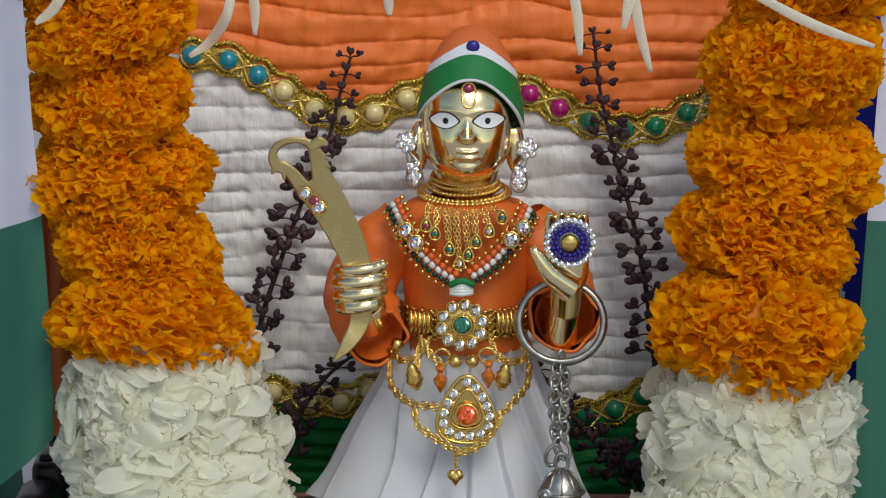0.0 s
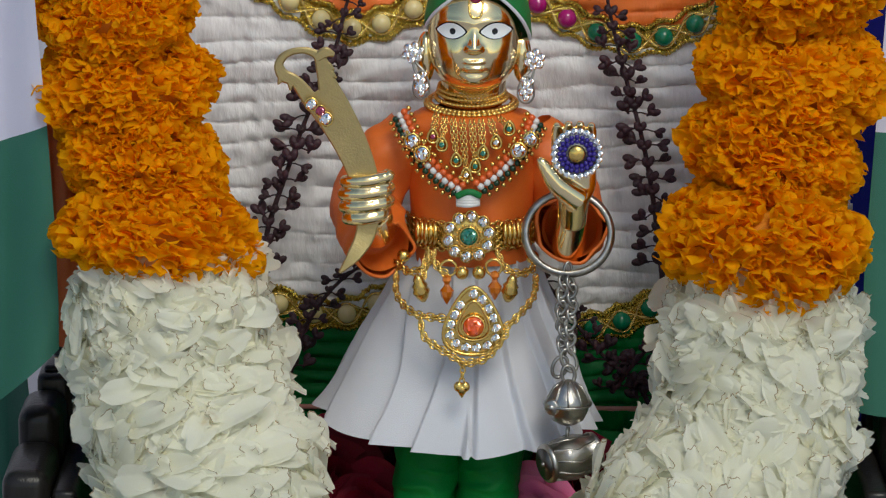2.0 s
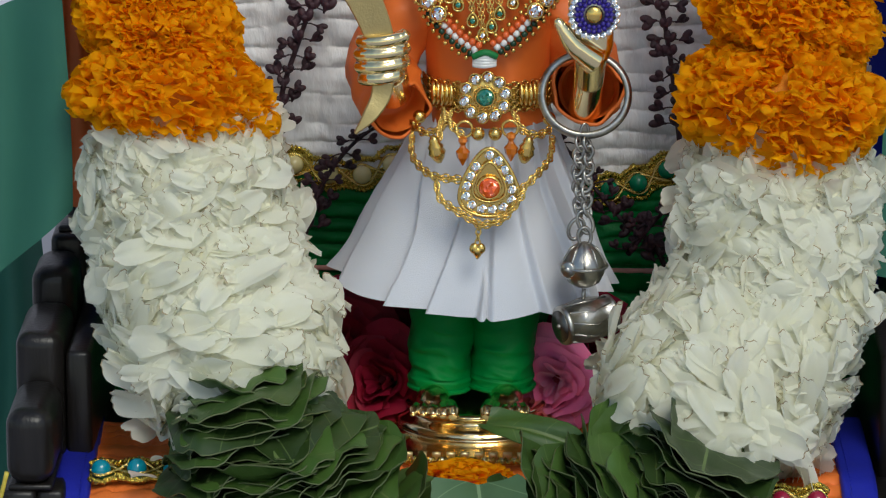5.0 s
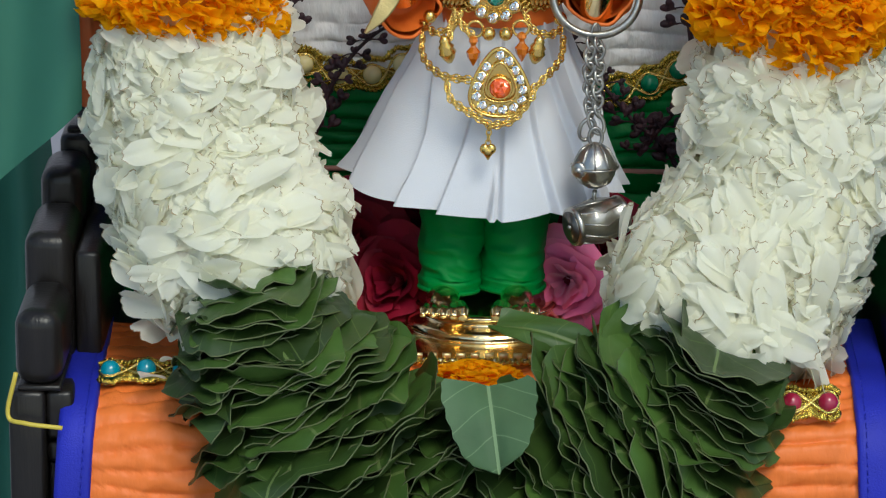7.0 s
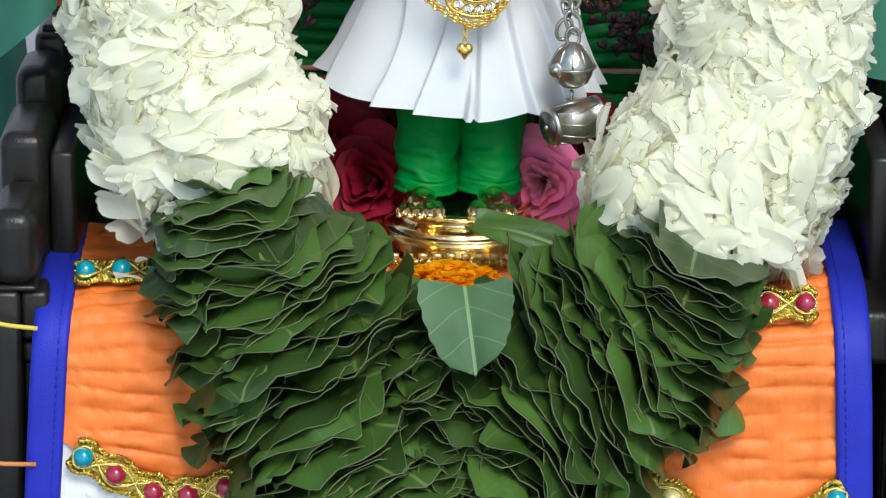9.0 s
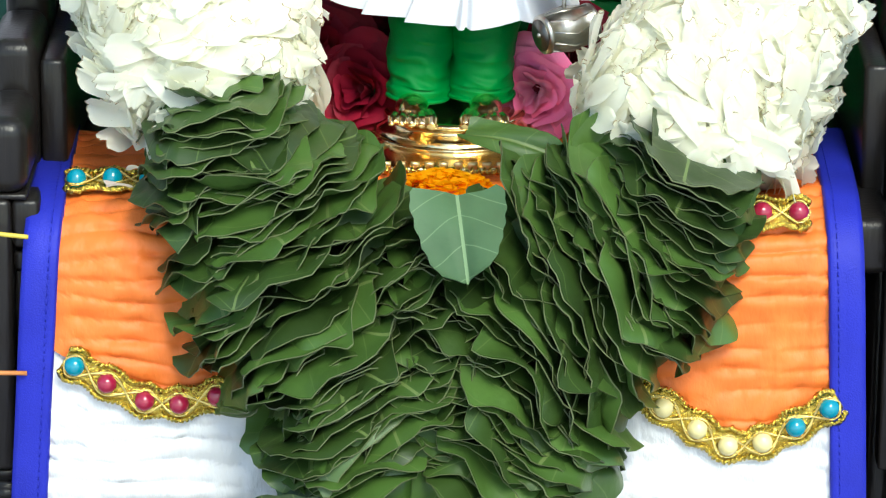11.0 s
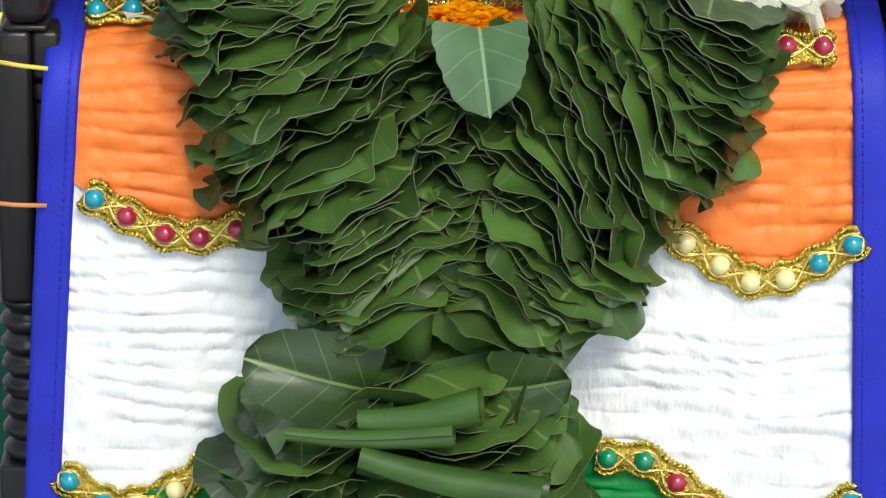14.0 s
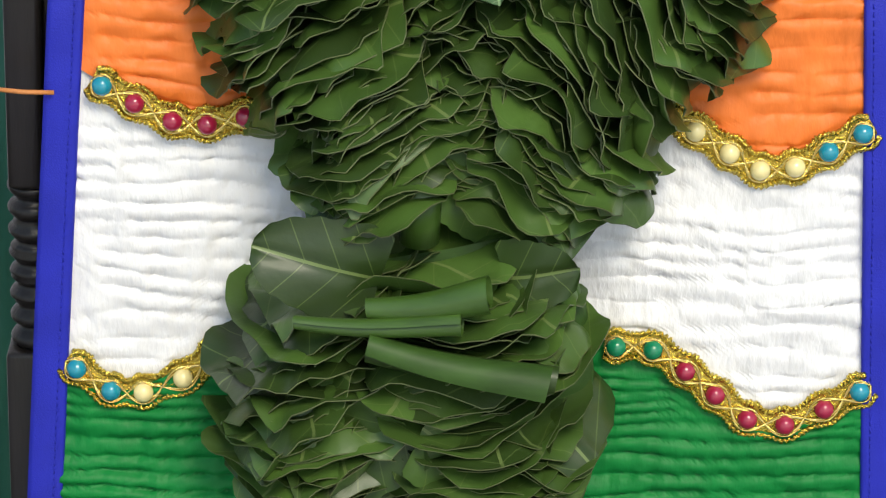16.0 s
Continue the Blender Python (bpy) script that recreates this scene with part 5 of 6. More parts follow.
sleeve([(-0.0232, 0.0040, 0.1742), (-0.0325, 0.0020, 0.1625), (-0.0395, 0.0000, 0.1473), (-0.0382, -0.0100, 0.1384), (-0.0331, -0.0240, 0.1336)], [0.0100, 0.0125, 0.0138, 0.0140, 0.0112], 3)
sleeve([(0.0224, 0.0040, 0.1742), (0.0297, 0.0040, 0.1621), (0.0357, 0.0060, 0.1483), (0.0382, 0.0000, 0.1373), (0.0382, -0.0220, 0.1410)], [0.0100, 0.0120, 0.0135, 0.0140, 0.0128], 7)

# pleated skirt
skirt = thing("skirt", (-0.0015, 0.0000, 0.0568), "knee-length white cotton skirt with pressed knife pleats", "skirt")
z_top, z_hem = 0.1351, 0.0564
SKX = 0.0000


def skirt_rows(shrink=0.0, v0=0.0):
    rows = []
    for i in range(41):
        v = v0 + (1 - v0) * i / 40
        row = []
        for j in range(433):
            t = -math.pi / 2 + (j / 432 * 2 - 1) * math.pi
            ph = (j / 432 * 16 + 0.35 * nz(j * 0.02, v * 1.2) + 0.25 * math.sin(v * 3 + j * 0.05) * (1 if math.cos(t) < 0 else 0.2)) % 1.0
            saw = ((1 - ph) if ph > 0.08 else ph / 0.08 * 0.92) - 0.45
            r = 0.0215 + 0.0348 * v ** 1.18 + (0.0018 + 0.0060 * v) * saw + 0.0012 * v * math.sin(v * 9 + j * 0.03) + 0.0022 * v * nz(math.cos(t) * 2.2, math.sin(t) * 2.2, v * 2) - shrink
            side = max(0, -math.cos(t))
            z = z_top + (z_hem - z_top) * v + 0.0085 * v * v * side ** 2 + 0.002 * v * v * max(0, math.cos(t)) ** 2 + 0.0006 * v * math.sin(j * 0.11)
            row.append((SKX + r * math.cos(t) * (1.02 + 0.03 * side - 0.15 * v * max(0.0, math.cos(t)) ** 1.5), 0.004 + 0.80 * r * math.sin(t), z))
        rows.append(row)
    return rows


outer = skirt_rows()
part("cloth", Shape().grid(outer).grid(skirt_rows(0.0006)).data(), M_SKIRT, skirt)
part("waistband", Shape().lathe((SKX, 0.004, 0), [(0.0210, z_top - 0.0040), (0.0222, z_top - 0.0036), (0.0222, z_top + 0.0012), (0.0212, z_top + 0.0016)], 64, 0.80).data(), M_SKIRT, skirt)

# trousers
trousers = thing("trousers", (-0.0071, 0.0000, 0.0309), "short green cotton trousers gathered at the ankle", "trousers")


def crease(t, v, leg):
    """Slanting folds of the cloth and the seam above the cuff."""
    s = v * 9 + (1 if leg else -1) * 1.1 * math.cos(t) + 2.0 * nz(math.cos(t), math.sin(t), v * 3 + leg * 4)
    fold = math.exp(-((s % 3.1 - 1.5) / 0.45) ** 2)
    return 0.0016 * fold * min(1, v * 2) * (v < 0.84) - (0.0006 if 0.845 < v < 0.875 else 0)


for px, (top_c, low_c) in enumerate((((-0.0160, 0.0000, 0.0513), (-0.0180, -0.0080, 0.0207)), ((0.0080, 0.0000, 0.0514), (0.0060, -0.0080, 0.0209)))):
    a, b = Vector(top_c), Vector(low_c)
    rows = []
    for i in range(57):
        v = i / 56
        c = a.lerp(b, v)
        r = 0.0130 - 0.0012 * v + 0.0003 * math.sin(v * 30 + px) * (v > 0.5) + (0.0006 if v > 0.86 else 0)
        rows.append([(c.x + (r + 0.0014 * nz(math.cos(t) * 1.6, math.sin(t) * 1.6 + v * 5, px * 9 + v * 2)) * math.cos(t), c.y + (r + 0.0008 * nz(t * 2, v * 8, 5 + px) + crease(t, v, px)) * math.sin(t), c.z + 0.0006 * math.sin(2 * t)) for t in (2 * math.pi * j / 40 for j in range(40))])
    part("trouser_leg", Shape().grid(rows, True).data(), M_TROUSER, trousers)
    part("cuff", Shape().tube([Vector(p) for p in rows[-1]], 0.0009, 8, closed=True).data(), M_TROUSER, trousers)

# ---- sword ----
sword = thing("sword", (-0.0427, -0.0500, 0.1709), "dull brass curved sword held upright in the fist", "sword")


def strip(path, widths, thick, n=40):
    """A flat bar of varying width along a path in an upright plane."""
    pts = curve_points(path, n)
    w = [float(np.interp(i / (n - 1), np.linspace(0, 1, len(widths)), widths)) for i in range(n)]
    rows = []
    for i, p in enumerate(pts):
        d = (pts[min(i + 1, n - 1)] - pts[max(i - 1, 0)]).normalized()
        s = d.cross(Vector((0, 1, 0))).normalized()
        y = Vector((0, thick / 2, 0))
        e = s * w[i]
        k = s * max(0.0, w[i] - thick * 0.4)
        rows.append([p + k - y, p + e - y * 0.3, p + e + y * 0.3, p + k + y, p - k + y, p - e + y * 0.3, p - e - y * 0.3, p - k - y])
    sh = Shape()
    o = len(sh.v)
    sh.grid(rows, True)
    sh.f.append(tuple(range(o + 7, o - 1, -1)))
    sh.f.append(tuple(range(o + (n - 1) * 8, o + n * 8)))
    return sh


part("blade", strip([(-0.0568, -0.0500, 0.1991), (-0.0510, -0.0500, 0.1902), (-0.0447, -0.0500, 0.1784), (-0.0402, -0.0500, 0.1666), (-0.0385, -0.0500, 0.1569), (-0.0394, -0.0500, 0.1451), (-0.0438, -0.0520, 0.1369), (-0.0491, -0.0530, 0.1306)], [0.0076, 0.0070, 0.0062, 0.0054, 0.0046, 0.0038, 0.0027, 0.0006], 0.0013).data(), M_DULLBRASS, sword, smooth=False)
part("hook", strip([(-0.0600, -0.0500, 0.1958), (-0.0651, -0.0500, 0.2023), (-0.0697, -0.0500, 0.2047), (-0.0712, -0.0500, 0.2089), (-0.0682, -0.0500, 0.2127), (-0.0623, -0.0500, 0.2140), (-0.0575, -0.0500, 0.2123), (-0.0550, -0.0500, 0.2079), (-0.0530, -0.0500, 0.1985)], [0.0030, 0.0022, 0.0024, 0.0017, 0.0013, 0.0012, 0.0016, 0.0028, 0.0036], 0.0016).data(), M_DULLBRASS, sword, "curled brass hand guard", smooth=False)
for a, b in (((-0.0700, 0.2060), (-0.0716, 0.2012)), ((-0.0672, 0.2036), (-0.0672, 0.1990)), ((-0.0645, 0.2012), (-0.0627, 0.1972)), ((-0.0562, 0.2112), (-0.0572, 0.2078)), ((-0.0552, 0.2092), (-0.0508, 0.2066)), ((-0.0545, 0.2068), (-0.0500, 0.2036))):
    mid = ((a[0] + b[0]) / 2 + 0.0003, -0.0501, (a[1] + b[1]) / 2)
    part("leaf_tip", strip([(a[0], -0.0501, a[1]), mid, (b[0], -0.0501, b[1])], [0.0017, 0.0014, 0.0003], 0.0013, 10).data(), M_DULLBRASS, sword, smooth=False)
part("crest", strip([(-0.0575, -0.0502, 0.2111), (-0.0540, -0.0502, 0.2132), (-0.0508, -0.0502, 0.2123)], [0.0018, 0.0022, 0.0008], 0.0016).data(), M_DULLBRASS, sword, smooth=False)


# ---- jewels ----
def cut_stone(r, seg=9):
    """A faceted round stone that faces -y."""
    sh = Shape()
    rows = [[(k * r * math.cos(t + o * math.pi / seg), (y + 0.10 * math.sin(3 * t + 5 * o)) * r, k * r * math.sin(t + o * math.pi / seg)) for t in (2 * math.pi * j / seg for j in range(seg))] for k, y, o in ((1.0, 0.1, 0), (1.0, -0.10, 0), (0.84, -0.42, 1), (0.58, -0.62, 0), (0.30, -0.60, 1))]
    sh.grid(rows, True)
    sh.f.append(tuple(range(4 * seg, 5 * seg)))
    return sh.data()


STONES = {}


def stone(parent, place, r, mat, face=(0, -1, 0)):
    key = (mat.name,)
    if key not in STONES:
        STONES[key] = finish(cut_stone(1.0), mat, smooth=False)
    q = Vector((0, -1, 0)).rotation_difference(Vector(face).normalized()).to_matrix().to_4x4()
    return place_part("stone", STONES[key], parent, Matrix.Translation(place) @ q @ Matrix.Diagonal((r, r, r, 1)))


def collet(sh, c, r):
    """Gold cup and claws round a stone that faces -y."""
    c = Vector(c)
    sh.tube([c + Vector((r * 1.12 * math.cos(t), 0.0001, r * 1.12 * math.sin(t))) for t in (2 * math.pi * j / 20 for j in range(20))], r * 0.17, 6, closed=True)
    sh.ball(c + Vector((0, 0.0006, 0)), (r * 1.1, r * 0.35, r * 1.1), 14, 8)


def chain(sh, path, r=0.0009, step=None):
    """Flat links threaded through each other."""
    step = step or r * 2.0
    pts = even(path, step)
    for i, p in enumerate(pts):
        d = (pts[min(i + 1, len(pts) - 1)] - pts[max(i - 1, 0)]).normalized()
        s = d.cross(Vector((0, -1, 0))).normalized()
        u = (s if i % 2 else d.cross(s)).normalized() * 0.55 + s * 0.35
        sh.tube([p + d * (r * 1.35 * math.cos(t)) + u * (r * math.sin(t)) for t in (2 * math.pi * j / 9 for j in range(9))], r * 0.36, 5, closed=True)


BALLS = {}


def bead(parent, place, r, mat):
    if mat.name not in BALLS:
        BALLS[mat.name] = finish(Shape().ball((0, 0, 0), 1.0, 9, 6).data(), mat)
    return place_part("bead", BALLS[mat.name], parent, Matrix.Translation(place) @ Matrix.Diagonal((r, r, r, 1)))


# choker with hanging chains
choker = thing("necklace", (-0.0000, -0.0150, 0.1867), "gold choker with rows of beads and hanging drop chains", "necklace")
cx = -0.0000
for k, (py, rx) in enumerate(((0.1892, 0.0124), (0.1876, 0.0127), (0.1856, 0.0136), (0.1836, 0.0160), (0.1827, 0.0172))):
    n = 54
    for j in range(n):
        t = 2 * math.pi * j / n
        if math.sin(t) < 0.5:
            bead(choker, (cx + rx * math.cos(t), 0.002 + rx * 0.98 * math.sin(t), py + 0.0018 * math.sin(t) + 0.0018), 0.00078 + 0.00010 * k, M_GOLD)
ENDS = [((-0.0133, -0.0190, 0.1838), (-0.0146, -0.0235, 0.1768), M_RUBY), ((-0.0101, -0.0200, 0.1826), (-0.0112, -0.0235, 0.1737), M_EMERALD), ((-0.0069, -0.0210, 0.1822), (-0.0058, -0.0238, 0.1677), M_EMERALD), ((-0.0035, -0.0210, 0.1818), (-0.0020, -0.0238, 0.1620), M_CLEAR), ((0.0002, -0.0210, 0.1815), (0.0014, -0.0238, 0.1655), M_EMERALD),
        ((0.0036, -0.0210, 0.1818), (0.0044, -0.0238, 0.1705), M_EMERALD), ((0.0072, -0.0210, 0.1822), (0.0093, -0.0238, 0.1747), M_CLEAR), ((0.0106, -0.0200, 0.1831), (0.0142, -0.0235, 0.1798), M_EMERALD)]
for a, b, gm in ENDS:
    a, b = Vector(a), Vector(b)
    sh = Shape()
    for off in (-0.0007, 0.0007):
        chain(sh, [a + Vector((off, 0, 0)), a.lerp(b, 0.5) + Vector((off, -0.0008, 0)), b + Vector((off * 0.3, 0, 0.002))], 0.00075)
    c = part("drop_chain", sh.data(), M_GOLD, choker)
    sh = Shape()
    sh.tube([b + Vector((0.0019 * math.sin(t) * (1 - 0.35 * math.cos(t)), -0.0006, 0.0027 * math.cos(t))) for t in (2 * math.pi * j / 16 for j in range(16))], 0.00055, 6, closed=True)
    sh.ball(b + Vector((0, 0.0002, -0.0003)), (0.0017, 0.0008, 0.0022), 10, 6)
    part("drop", sh.data(), M_GOLD, c)
    stone(c, b + Vector((0, -0.0006, -0.0004)), 0.0011, gm)

# three-colour bead necklace in a deep V with gold beads
vneck = thing("bead_necklace", (-0.0009, -0.0240, 0.1557), "V-shaped necklace of green, white and orange beads with gold edging", "necklace")
left_v = [(-0.0271, -0.0120, 0.1824), (-0.0236, -0.0190, 0.1763), (-0.0180, -0.0225, 0.1674), (-0.0107, -0.0235, 0.1602), (-0.0030, -0.0240, 0.1555)]
right_v = [(0.0245, -0.0120, 0.1802), (0.0214, -0.0190, 0.1750), (0.0158, -0.0225, 0.1679), (0.0094, -0.0235, 0.1615), (0.0017, -0.0240, 0.1564)]
for path, sx in ((left_v, 1), (right_v, -1)):
    for k, (mat, r) in enumerate(((M_GOLD, 0.0010), (M_BEADG, 0.0013), (M_BEADW, 0.0014), (M_BEADO, 0.0014), (M_GOLD, 0.0010))):
        off = Vector((sx * 0.72, -0.12, 0.66)) * ((k - 2) * 0.0023)
        for q in even([Vector(p) + off + Vector((0, -0.0012, 0)) for p in path], r * (2.1 if k not in (0, 4) else 3.2)):
            bead(vneck, q, r, mat)
for c, r in (((-0.0223, -0.0245, 0.1748), 0.0026), ((-0.0186, -0.0265, 0.1704), 0.0026), ((0.0221, -0.0245, 0.1757), 0.0024), ((0.0178, -0.0265, 0.1717), 0.0026)):
    sh = Shape()
    collet(sh, c, r)
    for j in range(9):
        t = 2 * math.pi * j / 9
        sh.ball(Vector(c) + Vector((r * 1.5 * math.cos(t), 0.0006, r * 1.5 * math.sin(t))), r * 0.28, 8, 6)
    part("brooch", sh.data(), M_GOLD, vneck, "gold rosette with a clear crystal")
    stone(vneck, Vector(c) + Vector((0, -0.0004, 0)), r, M_CLEAR)
knot = Shape()
for k in range(5):
    a, b = Vector((-0.0054, -0.0260, 0.1529)), Vector((0.0029, -0.0260, 0.1533))
    knot.tube(curve_points([a + Vector((0, 0, 0.002 - 0.001 * k)), a.lerp(b, 0.5) + Vector((0, -0.002, 0.0022 - 0.0011 * k)), b + Vector((0, 0, 0.001 - 0.0008 * k))], 12), 0.0010, 8)
part("knot", knot.data(), [M_BEADW], vneck, "bound white and green cord knot")
part("knot_wrap", Shape().tube(curve_points([(-0.0056, -0.0272, 0.1542), (-0.0009, -0.0285, 0.1562), (0.0034, -0.0272, 0.1544)], 12), 0.0013, 8).data(), M_FELTG, vneck)

# belt, rosette, swags and pendants
belt = thing("belt", (-0.0000, -0.0220, 0.1378), "broad gold belt with a crystal rosette and hanging ornaments", "belt")
bz = (0.1415 + 0.1318) / 2
sh = Shape()
sh.lathe((SKX, 0.002, bz), [(0.0232, -0.0052), (0.0240, -0.0048), (0.0240, 0.0048), (0.0232, 0.0052)], 64, 0.86)
part("band", sh.data(), M_ZARI, belt)
for dz in (-0.0050, -0.0026, 0.0, 0.0026, 0.0050):
    sh = Shape()
    ring = [(SKX + 0.0245 * math.cos(t), 0.002 + 0.0212 * math.sin(t), bz + dz) for t in (math.pi + math.pi * j / 40 for j in range(41))]
    chain(sh, ring, 0.0011)
    part("belt_chain", sh.data(), M_GOLD, belt)
for sx in (-1, 1):
    for k in (0, 1):
        c = Vector((SKX + sx * (0.0150 + 0.0032 * k), -0.0180 + 0.0022 * k, bz + 0.0012))
        sh = Shape()
        for j in range(3):
            sh.tube(curve_points([c + Vector((-0.0022 + 0.0016 * j, 0.0006, -0.0045)), c + Vector((-0.0020 + 0.0018 * j, -0.0012, 0)), c + Vector((-0.0022 + 0.0016 * j, 0.0006, 0.0045))], 9), [0.0004, 0.0008, 0.001, 0.0011, 0.0011, 0.0011, 0.001, 0.0008, 0.0004], 8)
        part("clasp", sh.data(), M_GOLD, belt)
rc = Vector((-0.0009, -0.0255, 0.1383))
sh = Shape()
collet(sh, rc, 0.0032)
sh.lathe(rc + Vector((0, 0.0016, 0)), [(0.0085, 0.0), (0.0092, 0.0006), (0.0085, 0.0012)], 40, m=Euler((radians(90), 0, 0)).to_matrix())
for j in range(10):
    t = 2 * math.pi * (j + 0.3) / 10
    cup = Shape()
    collet(cup, rc + Vector((0.0078 * math.cos(t), 0, 0.0078 * math.sin(t))), 0.0020)
    part("setting", cup.data(), M_GOLD, belt)
for j in range(20):
    t = 2 * math.pi * j / 20
    bead(belt, rc + Vector((0.0046 * math.cos(t), -0.0006, 0.0046 * math.sin(t))), 0.0005, M_GOLD)
ros = part("rosette", sh.data(), M_GOLD, belt, "gold flower rosette of ten clear crystals round an emerald one")
stone(ros, rc + Vector((0, -0.0005, 0)), 0.0033, M_EMERALD)
for j in range(10):
    t = 2 * math.pi * (j + 0.3) / 10
    stone(ros, rc + Vector((0.0078 * math.cos(t), -0.0004, 0.0078 * math.sin(t))), 0.00195, M_CLEAR)

swags = [[(-0.0284, -0.0200, 0.1230), (-0.0279, -0.0280, 0.1160), (-0.0208, -0.0360, 0.1109), (-0.0095, -0.0400, 0.1101)], [(-0.0191, -0.0370, 0.1089), (-0.0171, -0.0400, 0.1024), (-0.0058, -0.0430, 0.0955), (-0.0022, -0.0435, 0.0934)], [(-0.0022, -0.0435, 0.0934), (0.0059, -0.0430, 0.0959), (0.0123, -0.0420, 0.1036), (0.0136, -0.0410, 0.1064)],
         [(0.0119, -0.0400, 0.1057), (0.0177, -0.0370, 0.1105), (0.0236, -0.0290, 0.1162), (0.0246, -0.0210, 0.1221)], [(-0.0284, -0.0180, 0.1265), (-0.0230, -0.0250, 0.1246), (-0.0165, -0.0270, 0.1279), (-0.0138, -0.0260, 0.1321)], [(0.0098, -0.0260, 0.1321), (0.0135, -0.0270, 0.1263), (0.0193, -0.0250, 0.1241), (0.0246, -0.0190, 0.1254)],
         [(-0.0172, -0.0260, 0.1305), (-0.0180, -0.0290, 0.1239), (-0.0187, -0.0300, 0.1220)], [(-0.0165, -0.0270, 0.1334), (-0.0116, -0.0300, 0.1264), (-0.0086, -0.0310, 0.1255)]]
for path in swags:
    sh = Shape()
    for off in (-0.0006, 0.0006):
        chain(sh, [Vector(p) + Vector((0, -0.0010, off)) for p in path], 0.0011)
    part("swag_chain", sh.data(), M_GOLD, belt)

pc = Vector((0.0008, -0.0415, 0.1100))


def drop_outline(w, h, n=36):
    out = []
    for j in range(n):
        t = 2 * math.pi * j / n
        k = 0.5 + 0.5 * math.cos(t)
        out.append(Vector((w * math.sin(t) * (1 - 0.42 * k), 0, -h * 0.45 + h * 0.55 * math.cos(t) + h * 0.42 * k ** 3 + h * 0.2)))
    return out


sh = Shape()
for w, h, y, r in ((0.0138, 0.0172, 0.0, 0.0008), (0.0076, 0.0100, -0.0006, 0.0006)):
    sh.tube([pc + q + Vector((0, y, 0)) for q in drop_outline(w, h)], r, 8, closed=True)
ring = drop_outline(0.0136, 0.0170)
rows = [[pc + q * k + Vector((0, 0.0006 - 0.0002 * k, 0)) for q in ring] for k in (0.05, 0.5, 1.0)]
sh.grid(rows, True)
pend = part("pendant", sh.data(), M_GOLD, belt, "drop-shaped gold pendant ringed with clear crystals")
mid = drop_outline(0.0108, 0.0138, 60)
acc = even([pc + q for q in mid] + [pc + mid[0]], 0.0041)
for q in acc[:-1]:
    stone(pend, q + Vector((0, -0.0004, 0)), 0.00185, M_CLEAR)
stone(pend, Vector((0.0008, -0.0430, 0.1075)), 0.0037, M_ORANGEGEM)
part("setting", Shape().tube([Vector((0.0008, -0.0425, 0.1074)) + Vector((0.0041 * math.cos(t), 0, 0.0041 * math.sin(t))) for t in (2 * math.pi * j / 24 for j in range(24))], 0.0006, 8, closed=True).data(), M_GOLD, pend)
hc2 = Vector((-0.0035, -0.0450, 0.0839))
sh = Shape()
sh.ball(hc2 + Vector((-0.0012, 0, 0.0008)), (0.0019, 0.0014, 0.0021), 12, 8).ball(hc2 + Vector((0.0012, 0, 0.0008)), (0.0019, 0.0014, 0.0021), 12, 8)
sh.lathe(hc2, [(0.0003, -0.0034), (0.0016, -0.0014), (0.0026, 0.0006), (0.0012, 0.0016)], 16, 0.6)
chain(sh, [Vector((-0.0031, -0.0445, 0.0930)), Vector((-0.0035, -0.0450, 0.0868))], 0.0010)
part("heart_charm", sh.data(), M_GOLD, belt, "small plain gold heart charm")
for a, ang in (((-0.0191, -0.0320, 0.1196), -14), ((0.0147, -0.0320, 0.1196), 12)):
    m = Euler((0, radians(ang + 180), 0)).to_matrix()
    part("conch_charm", Shape().lathe(a, [(0.0006, -0.0058), (0.0014, -0.0048), (0.0022, -0.0034), (0.0019, -0.0028), (0.0031, -0.0012), (0.0027, -0.0004), (0.0034, 0.0012), (0.0028, 0.0022), (0.0022, 0.0036), (0.0009, 0.0052)], 18, m=m).data(), M_GOLD, belt, "ribbed gold shell charm")
for a, ang in (((-0.0092, -0.0330, 0.1194), 0), ((0.0089, -0.0330, 0.1211), 0)):
    part("amber_drop", Shape().lathe(a, [(0.0003, -0.0056), (0.0022, -0.0026), (0.0027, -0.0004), (0.0012, 0.0014), (0.0010, 0.0022), (0.0018, 0.0036), (0.0016, 0.0050), (0.0006, 0.0056)], 8).data(), M_AMBER, belt, "cut amber glass drop", smooth=False)
for a in ((-0.0086, -0.0310, 0.1273), (0.0085, -0.0310, 0.1277)):
    part("jump_ring", Shape().tube([Vector(a) + Vector((0.0030 * math.cos(t), 0, 0.0030 * math.sin(t))) for t in (2 * math.pi * j / 20 for j in range(20))], 0.0006, 8, closed=True).data(), M_GOLD, belt)
for a in ((-0.0035, -0.0330, 0.1260), (0.0029, -0.0330, 0.1260), (-0.0256, -0.0200, 0.1296), (0.0233, -0.0200, 0.1291)):
    part("gold_ball", Shape().ball(a, 0.0026, 14, 10).data(), M_GOLD, belt)

